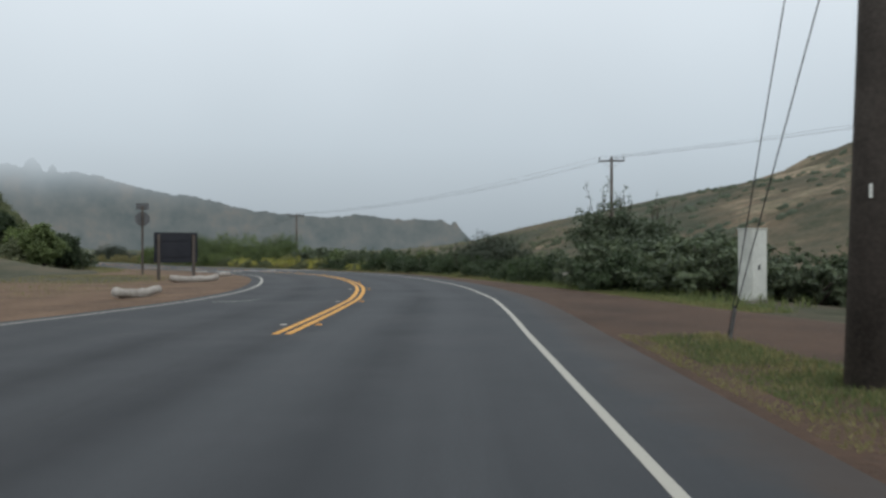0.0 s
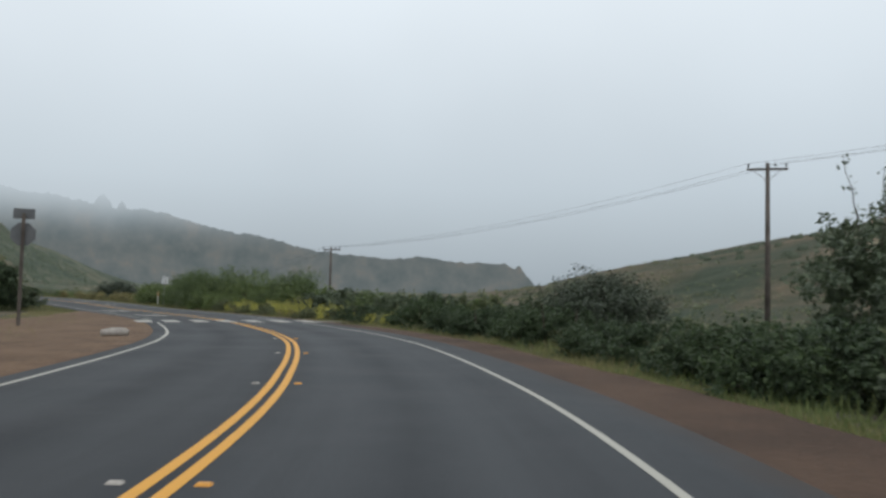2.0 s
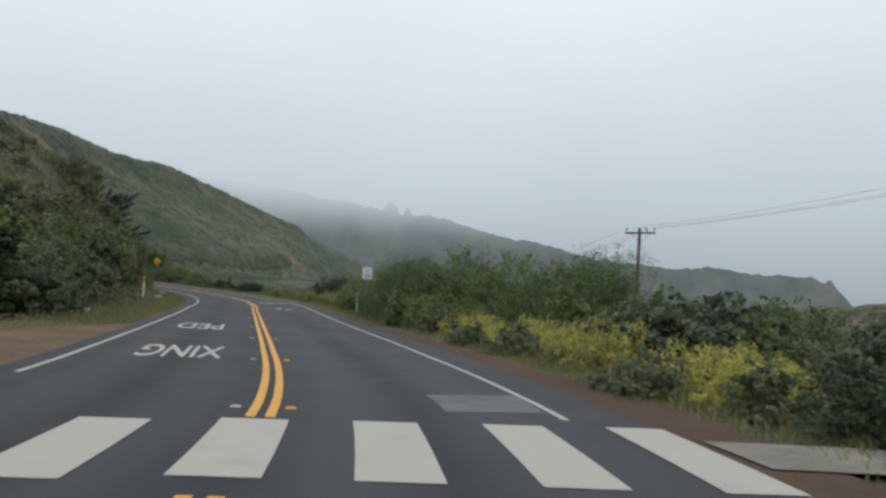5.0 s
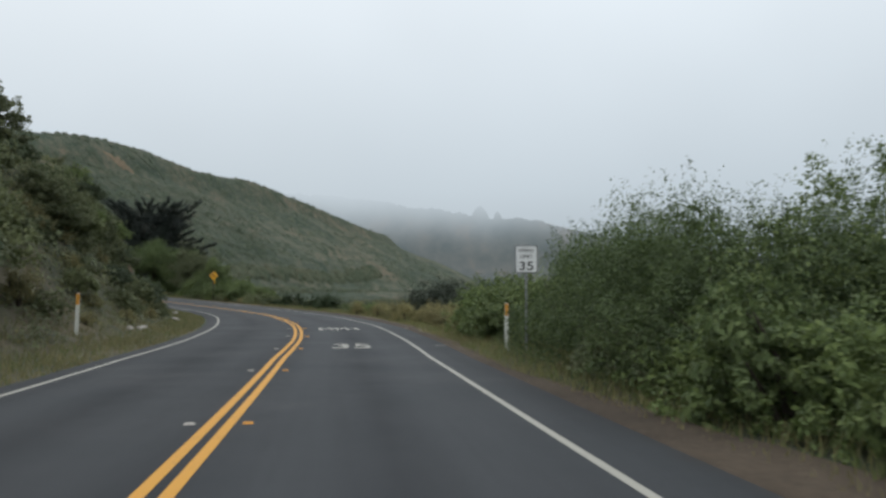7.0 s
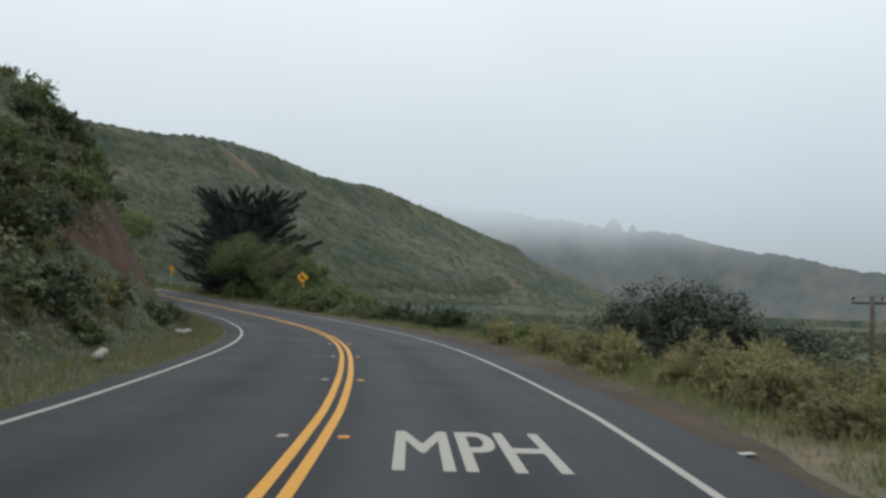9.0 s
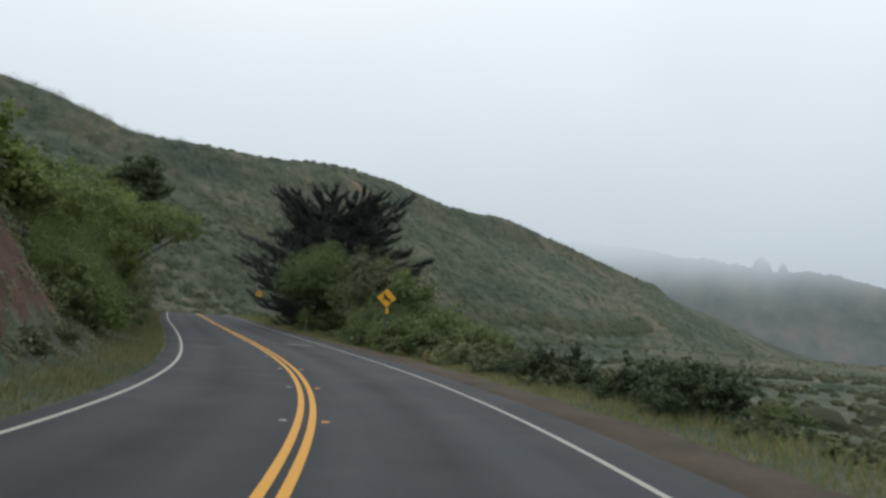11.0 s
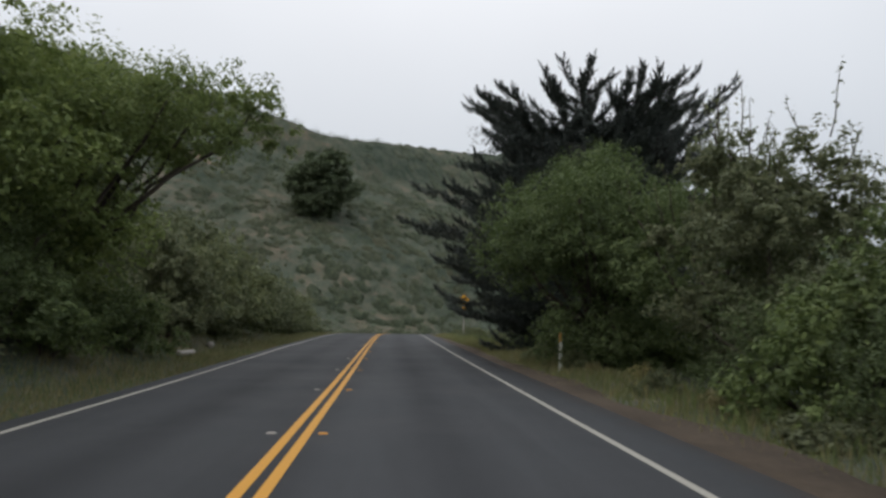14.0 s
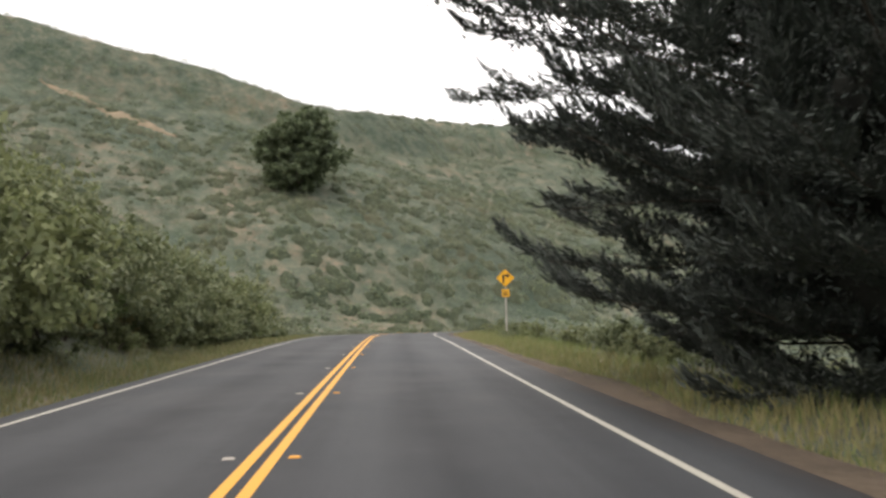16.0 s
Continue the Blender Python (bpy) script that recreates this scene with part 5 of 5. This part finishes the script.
# ---- the far ridge in the fog ----
def far_ridge():
    """A plain glowing backdrop: a wooded ridge, some 900 m off, painted to fade upwards into cloud."""
    m = bpy.data.materials.new("far_ridge_in_fog")
    m.use_nodes = True
    nt = m.node_tree
    nt.nodes.clear()
    out = nt.nodes.new("ShaderNodeOutputMaterial")
    uv = nt.nodes.new("ShaderNodeUVMap").outputs[0]
    sp = nt.nodes.new("ShaderNodeSeparateXYZ")
    nt.links.new(uv, sp.inputs[0])
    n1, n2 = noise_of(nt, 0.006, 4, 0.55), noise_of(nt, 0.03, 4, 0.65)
    # ridge colours with the haze already in them, given off as glow
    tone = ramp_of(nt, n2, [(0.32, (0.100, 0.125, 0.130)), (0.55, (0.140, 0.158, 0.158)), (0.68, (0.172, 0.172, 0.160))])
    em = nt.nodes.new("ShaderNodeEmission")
    # painted haze: the glow pales to fog colour with height
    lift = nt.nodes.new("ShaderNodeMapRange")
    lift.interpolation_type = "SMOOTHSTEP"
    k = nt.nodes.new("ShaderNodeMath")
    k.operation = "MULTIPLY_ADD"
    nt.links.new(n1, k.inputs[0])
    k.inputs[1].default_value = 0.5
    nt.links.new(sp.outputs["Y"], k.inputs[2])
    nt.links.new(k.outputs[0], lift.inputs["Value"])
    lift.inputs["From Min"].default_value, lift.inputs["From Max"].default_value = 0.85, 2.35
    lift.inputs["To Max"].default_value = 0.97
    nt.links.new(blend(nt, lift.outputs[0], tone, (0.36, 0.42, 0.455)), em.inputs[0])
    clear = nt.nodes.new("ShaderNodeBsdfTransparent")
    mx = nt.nodes.new("ShaderNodeMixShader")
    # and the top thins out to the sky, as if lost in cloud
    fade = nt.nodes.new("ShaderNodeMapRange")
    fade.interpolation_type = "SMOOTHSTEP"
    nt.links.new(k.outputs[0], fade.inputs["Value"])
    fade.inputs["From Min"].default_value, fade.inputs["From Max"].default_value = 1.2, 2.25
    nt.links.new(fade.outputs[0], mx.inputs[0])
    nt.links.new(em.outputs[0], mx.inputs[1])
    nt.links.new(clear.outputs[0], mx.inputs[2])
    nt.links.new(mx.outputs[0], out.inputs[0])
    az = np.arange(-4.6, 75, 0.1)
    el = table(az, [(-4.6, -0.6), (-3.6, 0.3), (-2.6, 1.6), (-1, 2.05), (2, 2.1), (5, 2.4), (8, 2.35), (11, 2.5), (14, 2.9), (18, 3.6), (22, 4.3), (28, 5.1), (31, 5.6), (37, 6.3), (45, 6.6), (75, 7)])
    r = np.random.RandomState(4)
    for size, amp in ((25, 0.08), (9, 0.04), (3, 0.02)):
        el = el + np.convolve(r.normal(size=len(az) + size), np.ones(size) / size ** 0.5, "valid")[:len(az)] * amp
    for c, w, hgt in ((28.1, 0.55, 0.75), (26.9, 0.3, 0.5), (-2.2, 0.25, 0.3)):
        el = el + hgt * np.clip(1 - abs(az - c) / w, 0, 1) ** 0.4
    dist = 900.0
    x, y = -20 - dist * np.sin(np.radians(az)), 40 + dist * np.cos(np.radians(az))
    top = 1.45 + np.hypot(x, y) * np.tan(np.radians(el))
    V, UV, F = [], [], []
    K = 6
    for j in range(K + 1):
        u = j / K
        V += list(zip(x * (1 - 0.02 * u) , y, -12 + (top + 12) * u))
        UV += [(a / 80, -12 + (t + 12) * u) for a, t in zip(az, top)]
    n = len(az)
    hgt = np.array([v[1] for v in UV])
    UV = [(a, h / 60.0) for a, h in UV]
    for j in range(K):
        F += [(j * n + i, j * n + i + 1, (j + 1) * n + i + 1, (j + 1) * n + i) for i in range(n - 1)]
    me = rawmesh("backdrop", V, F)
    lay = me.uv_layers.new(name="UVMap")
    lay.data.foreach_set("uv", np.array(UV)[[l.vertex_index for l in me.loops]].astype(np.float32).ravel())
    tagged(mesh_part("backdrop", me, m), "distant wooded ridge fading into painted fog", "backdrop", kind="structure")


far_ridge()


# ---- poles and wires ----
def utility_pole(x, y, top, label, arm_turn=0.0, arms=True, lean=(0, 0), r=0.15):
    z = ground_at(x, y)
    h = top - z
    ob = thing("utility_pole", label, "utility pole", pose(x, y, z), "utility poles")
    part("pole", tube([(0, 0, -0.5), (lean[0] * 0.5, lean[1] * 0.5, h * 0.5), (lean[0], lean[1], h)], [r * 1.15, r, r * 0.75], 14), WOOD, ob, smooth=True)
    if arms:
        m = Matrix.Translation((lean[0], lean[1], h - 0.35)) @ pose(0, 0, 0, 0, 0, arm_turn)
        part("crossarm", box(2.3, 0.11, 0.13, m @ Matrix.Translation((0, 0.14, 0)), 0.01), WOOD, ob)
        for sx in (-1, 1):
            part("brace", tube([m @ Vector((sx * 0.75, 0.2, -0.05)), m @ Vector((0, 0.16, -0.75))], [0.018, 0.018], 6), METAL, ob)
        for ix in (-1.05, 0.45, 1.05):
            bm = join([tube([m @ Vector((ix, 0.14, 0.05)), m @ Vector((ix, 0.14, 0.2))], [0.015, 0.015], 6),
                       tube([m @ Vector((ix, 0.14, 0.18)), m @ Vector((ix, 0.14, 0.23)), m @ Vector((ix, 0.14, 0.29)), m @ Vector((ix, 0.14, 0.34))], [0.05, 0.075, 0.055, 0.03], 10)])
            part("insulator", bm, DARKBOARD, ob)
    return ob


big_pole = utility_pole(4.27, 8.0, 12.0, "thick weathered wooden pole beside the dirt lot", 0, False, (0.5, 0.1), 0.175)
part("conduit", tube([(0.27, 0.16, -0.3), (0.39, 0.2, 6.0), (0.52, 0.22, 11.4)], [0.06, 0.06, 0.055], 10), WOOD, big_pole, "grey cable conduit strapped to the pole", smooth=True)
for h_, sx in ((2.1, -0.10), (1.75, 0.16), (1.5, 0.15)):
    part("tag", box(0.035, 0.006, 0.14, Matrix.Translation((sx + 0.04 * h_ / 1.0, -0.185, h_))), PANEL, big_pole, "small white tag")
utility_pole(14.9, 69.5, 9.6, "wooden utility pole with a crossarm above the brush", -10)
utility_pole(-21.2, 113.8, 6.6, "wooden utility pole with a crossarm in the valley", -12)
utility_pole(52.0, 24.0, 12.5, "wooden utility pole with a crossarm on the slope", -15)
utility_pole(-50.4, 144.7, 2.3, "wooden utility pole with a crossarm far down the valley", -10)


def wire(name, a, b, sag, r=0.008, label="thin dark overhead power line"):
    a, b = Vector(a), Vector(b)
    pts = [a.lerp(b, k / 24) + Vector((0, 0, -4 * sag * (k / 24) * (1 - k / 24))) for k in range(25)]
    ob = part(name, tube(pts, [r] * 25, 5), CABLE)
    return tagged(ob, label, "cable", "overhead wires")


for off, up in ((-1.05, 0.0), (0.45, 0.0), (1.05, 0.0)):
    c = Vector((0.98 * off, -0.18 * off + 0.14, up))
    wire("power_line", Vector((52.0, 24.0, 12.5)) + c, Vector((14.9, 69.5, 9.6)) + c, 0.9)
    wire("power_line", Vector((14.9, 69.5, 9.6)) + c, Vector((-21.2, 113.8, 6.6)) + c, 1.0)
    wire("power_line", Vector((-21.2, 113.8, 6.6)) + c, Vector((-50.4, 144.7, 2.3)) + c, 1.0)
wire("guy_wire", (4.5, 12.4, 0.1), (4.75, 8.1, 11.3), 0.0, 0.009, "taut steel guy wire from the pole to the ground")
wire("guy_wire", (4.52, 12.42, 0.1), (4.68, 8.1, 7.0), 0.0, 0.009, "taut steel guy wire from the pole to the ground")
guard = thing("guy_guard", "pale slanting guard rod over a guy wire", "guard rod", pose(4.5, 12.4, ground_at(4.5, 12.4)))
part("rod", tube([(0, 0, -0.1), (0.02, -0.24, 0.6)], [0.026, 0.024], 8), METAL, guard)
part("cap", tube([(0.02, -0.24, 0.6), (0.022, -0.25, 0.64)], [0.026, 0.016], 8), DARKBOARD, guard)


# ---- signs ----
def sign_face(ob, outline, thick, material, m, back=METAL, name="panel"):
    part(name, plate(outline, thick, m @ Matrix.Translation((0, 0.0, 0))), material, ob)


def inset(outline, f):
    return [(x * f, z * f) for x, z in outline]


def bordered(ob, outline, m, face, ink, border=0.95, inner=0.90):
    part("panel", plate(outline, 0.006, m), METAL, ob, "bare metal sign back")
    part("border", plate(inset(outline, border), 0.003, m @ Matrix.Translation((0, -0.006, 0))), ink, ob)
    part("face", plate(inset(outline, inner), 0.003, m @ Matrix.Translation((0, -0.009, 0))), face, ob)


def lettering(ob, text, m, w, h, cx, cz, material, name="lettering"):
    bm = words(text, 1.0, 0.01)
    for v in bm.verts:
        v.co = m @ Vector((cx + v.co.x * w, -0.0135 - v.co.z, cz + v.co.y * h))
    part(name, bm, material, ob, "black lettering " + text)


def bolt(ob, m, x, z):
    part("bolt", tube([m @ Vector((x, -0.012, z)), m @ Vector((x, -0.02, z))], [0.012, 0.009], 8), METAL, ob)


def speed_sign():
    x, y = -33.9, 96.9
    z = ground_at(x, y)
    ob = thing("speed_limit_sign", "white speed limit 35 sign on a steel post", "road sign", pose(x, y, z, 0, 0, 33))
    part("post", box(0.06, 0.05, 2.9, Matrix.Translation((0, 0.035, 1.25)), 0.006), METAL, ob)
    m = Matrix.Translation((0, 0, 2.02 - z))
    bordered(ob, rounded(0.61, 0.76, 0.045), m, SIGNWHITE, SIGNBLACK, 0.965, 0.925)
    lettering(ob, "SPEED", m, 0.42, 0.10, 0, 0.235, SIGNBLACK)
    lettering(ob, "LIMIT", m, 0.34, 0.10, 0, 0.075, SIGNBLACK)
    lettering(ob, "35", m, 0.39, 0.24, 0, -0.18, SIGNBLACK)
    for zz in (0.33, -0.33):
        bolt(ob, m, 0, zz)


speed_sign()


def deer_sign():
    x, y = -93.4, 140.4
    z = ground_at(x, y)
    ob = thing("deer_crossing_sign", "yellow diamond sign with a black leaping deer", "road sign", pose(x, y, z, 0, 0, 58))
    part("post", box(0.10, 0.10, 3.1 - z, Matrix.Translation((0, 0.06, (2.9 - z) / 2)), 0.008), WOOD, ob, "dark weathered square sign post")
    m = Matrix.Translation((0, 0, 3.08 - z))
    d = 0.539
    bordered(ob, [(0, d), (-d, 0), (0, -d), (d, 0)], m, SIGNYELLOW, SIGNBLACK, 0.97, 0.93)
    deer = [(-0.26, -0.10), (-0.19, -0.02), (-0.12, 0.02), (-0.15, 0.10), (-0.20, 0.15), (-0.18, 0.18), (-0.13, 0.20), (-0.12, 0.27), (-0.10, 0.21), (-0.07, 0.29), (-0.07, 0.19), (-0.03, 0.12), (0.02, 0.04),
            (0.10, -0.01), (0.17, -0.08), (0.20, -0.04), (0.21, -0.10), (0.19, -0.15), (0.24, -0.24), (0.25, -0.33), (0.22, -0.33), (0.20, -0.24), (0.13, -0.17), (0.05, -0.13), (-0.03, -0.10), (-0.08, -0.06), (-0.15, -0.06), (-0.20, -0.13)]
    part("deer_symbol", plate(deer, 0.003, m @ Matrix.Translation((0, -0.012, 0))), SIGNBLACK, ob, "black leaping deer shape")
    for zz in (0.3, -0.42):
        bolt(ob, m, 0.0, zz)
    part("marker", box(0.16, 0.006, 0.30, Matrix.Translation((0.06, -0.01, 2.40 - z))), SIGNYELLOW, ob, "small yellow plate below")


deer_sign()


def turn_sign():
    x, y = -157.7, 166.0
    z = ground_at(x, y)
    ob = thing("turn_warning_sign", "yellow diamond sign with a black right-turn arrow", "road sign", pose(x, y, z, 0, 0, 62))
    part("post", box(0.09, 0.09, 5.6 - z, Matrix.Translation((0, 0.055, (5.5 - z) / 2)), 0.008), GREYWOOD, ob, "square wooden sign post")
    m = Matrix.Translation((0, 0, 5.72 - z))
    d = 0.539
    bordered(ob, [(0, d), (-d, 0), (0, -d), (d, 0)], m, SIGNYELLOW, SIGNBLACK, 0.97, 0.93)
    arrow = [(-0.16, -0.30), (-0.06, -0.30), (-0.06, 0.08), (0.08, 0.08), (0.08, -0.01), (0.27, 0.13), (0.08, 0.27), (0.08, 0.18), (-0.16, 0.18)]
    part("arrow", plate(arrow, 0.003, m @ Matrix.Translation((0, -0.012, 0))), SIGNBLACK, ob, "black right-turn arrow")
    m2 = Matrix.Translation((0, 0, 4.88 - z))
    bordered(ob, rounded(0.46, 0.46, 0.04), m2, SIGNYELLOW, SIGNBLACK, 0.95, 0.9)
    for zz in (0.03, -0.09):
        part("mark", box(0.26, 0.003, 0.07, m2 @ Matrix.Translation((0, -0.012, zz))), SIGNBLACK, ob)


turn_sign()


def board():
    """The dark back of a large sign on two timber posts, turned away from the start."""
    x, y = -13.2, 38.9
    z = ground_at(x, y)
    ob = thing("sign_board", "large dark sign panel seen from behind on two posts", "sign", pose(x, y, z, 0, 0, 32))
    part("panel", box(2.1, 0.03, 1.5, Matrix.Translation((0, 0.06, 1.52 - z)), 0.006), DARKBOARD, ob)
    for sx in (-1, 1):
        part("post", box(0.14, 0.10, 2.5, Matrix.Translation((sx * 0.84, -0.02, 1.02)), 0.01), WOOD, ob)
    for zz in (1.1, 1.9):
        part("batten", box(2.06, 0.035, 0.08, Matrix.Translation((0, 0.028, zz - z)), 0.004), DARKBOARD, ob)


board()


def stop_sign():
    x, y = -20.0, 52.3
    z = ground_at(x, y)
    ob = thing("stop_sign", "octagonal sign and name plates seen from behind", "road sign", pose(x, y, z, 0, 0, 205))
    part("post", box(0.13, 0.10, 4.9, Matrix.Translation((0, 0.07, 2.2)), 0.008), WOOD, ob, "dark square timber post")
    oct_ = [(0.46 * math.cos(radians(22.5 + 45 * k)) / math.cos(radians(22.5)), 0.46 * math.sin(radians(22.5 + 45 * k)) / math.cos(radians(22.5))) for k in range(8)]
    part("panel", plate(oct_, 0.006, Matrix.Translation((0, 0, 3.45 - z))), SIGNBACK, ob, "grey metal sign back")
    part("plate", plate(rounded(0.80, 0.42, 0.03), 0.006, Matrix.Translation((0, 0.0, 4.28 - z))), SIGNBACK, ob, "grey metal plate back")


stop_sign()


def marker_post(s, e, tilt=0.0):
    x, y, _ = at(s, e)
    ob = thing("marker_post", "slim white roadside marker post with an orange reflector", "marker post", pose(float(x), float(y), ground_at(float(x), float(y)), tilt, 0, heading(s)), "marker posts")
    part("post", plate(rounded(0.11, 1.5, 0.02), 0.02, Matrix.Translation((0, 0, 0.58))), PANEL, ob)
    part("reflector", plate(rounded(0.10, 0.34, 0.02), 0.004, Matrix.Translation((0, -0.013, 1.14))), ORANGE, ob)


marker_post(103.95, -5.95)
marker_post(198.6, -6.6, 2)
marker_post(108.0, 6.6, -3)


# ---- dirt lot: cabinet, box, logs and stones ----
def cabinet():
    x, y = 8.5, 21.6
    z = ground_at(x, y)
    ob = thing("utility_cabinet", "tall chalky white utility cabinet with a door handle", "cabinet", pose(x, y, z, 0, 0, 24))
    part("plinth", box(0.66, 0.52, 0.12, Matrix.Translation((0, 0, 0.04)), 0.01), GRAVEL, ob)
    part("body", box(0.60, 0.46, 1.92, Matrix.Translation((0, 0, 1.06)), 0.012), PANEL, ob)
    part("door", box(0.53, 0.02, 1.80, Matrix.Translation((0, -0.242, 1.06)), 0.006), PANEL, ob)
    part("handle", box(0.035, 0.04, 0.14, Matrix.Translation((-0.02, -0.27, 1.0)), 0.008), DARKBOARD, ob, "dark door handle")
    part("lid", box(0.64, 0.50, 0.04, Matrix.Translation((0, 0, 2.04)), 0.008), PANEL, ob)


cabinet()


def ground_box():
    x, y = 5.3, 32.6
    z = ground_at(x, y)
    ob = thing("meter_box", "small dark box with a pale lid in the brush", "utility box", pose(x, y, z, 0, 0, 10))
    part("body", box(0.46, 0.42, 0.46, Matrix.Translation((0, 0, 0.26)), 0.02), DARKBOARD, ob)
    part("lid", box(0.60, 0.52, 0.10, Matrix.Translation((0, 0, 0.54)), 0.025), GREYWOOD, ob)
    for sx in (-1, 1):
        part("leg", box(0.06, 0.4, 0.12, Matrix.Translation((sx * 0.2, 0, 0.03)), 0.006), DARKBOARD, ob)


ground_box()


def log(x, y, turn, length, r, seed, lift=0.0):
    rr = random.Random(seed)
    z = ground_at(x, y)
    s, e, rz = road_coords(np.array([x]), np.array([y]))
    z = max(z, float(rz[0]) - 0.03)
    pts, rad = [], []
    for k in range(9):
        u = k / 8
        pts.append(((u - 0.5) * length, rr.uniform(-.05, .05), r * 0.75 + lift * (2 * u - 1) ** 2 + rr.uniform(-.02, .02)))
        rad.append(r * (0.75 + 0.35 * math.sin(math.pi * (0.15 + 0.7 * u))) * rr.uniform(0.85, 1.15))
    ob = tagged(part("driftwood_log", tube(pts, rad, 10), GREYWOOD, smooth=True), "bleached driftwood log lying on the verge", "log", "driftwood logs")
    ob.matrix_world = pose(x, y, z, 0, 0, turn)
    return ob


log(-9.1, 23.4, 72, 1.95, 0.145, 1, 0.10)
log(-11.2, 35.4, 48, 2.3, 0.15, 2, 0.08)
log(-12.9, 46.3, 60, 0.8, 0.14, 3)
for k, (s, e, ln, r_) in enumerate(((114.3, 6.3, 0.9, 0.10), (115.6, 6.1, 1.0, 0.10), (126.2, 5.6, 1.5, 0.1), (139.4, 5.6, 1.6, 0.11), (91.3, 6.8, 2.2, 0.10), (91.0, 8.2, 0.8, 0.16), (209.8, 6.9, 1.3, 0.14), (203.5, 6.4, 1.2, 0.10))):
    x, y, _ = at(s, e)
    log(float(x), float(y), heading(s) + 90 + 12 * (-1) ** k, ln, r_, 20 + k, 0.03)

flat_patch("gravel_path", [(64.1, -5.0), (63.7, -9.5), (65.1, -9.5), (65.4, -4.95)], -0.012, GRAVEL, "pale gravel footpath leaving the crossing")
for s, e, ln, wd in ((21.0, 3.35, 0.10, 0.62), (21.35, 3.0, 0.08, 0.5), (21.7, 2.75, 0.07, 0.3), (105.0, -4.25, 0.10, 0.34), (115.4, -4.55, 0.14, 0.2)):
    flat_patch("paint_scrap", [(s, e + wd / 2), (s + 0.08, e - wd / 2), (s + ln + 0.08, e - wd / 2), (s + ln, e + wd / 2)], LIFT, WHITE, "worn scrap of white paint")
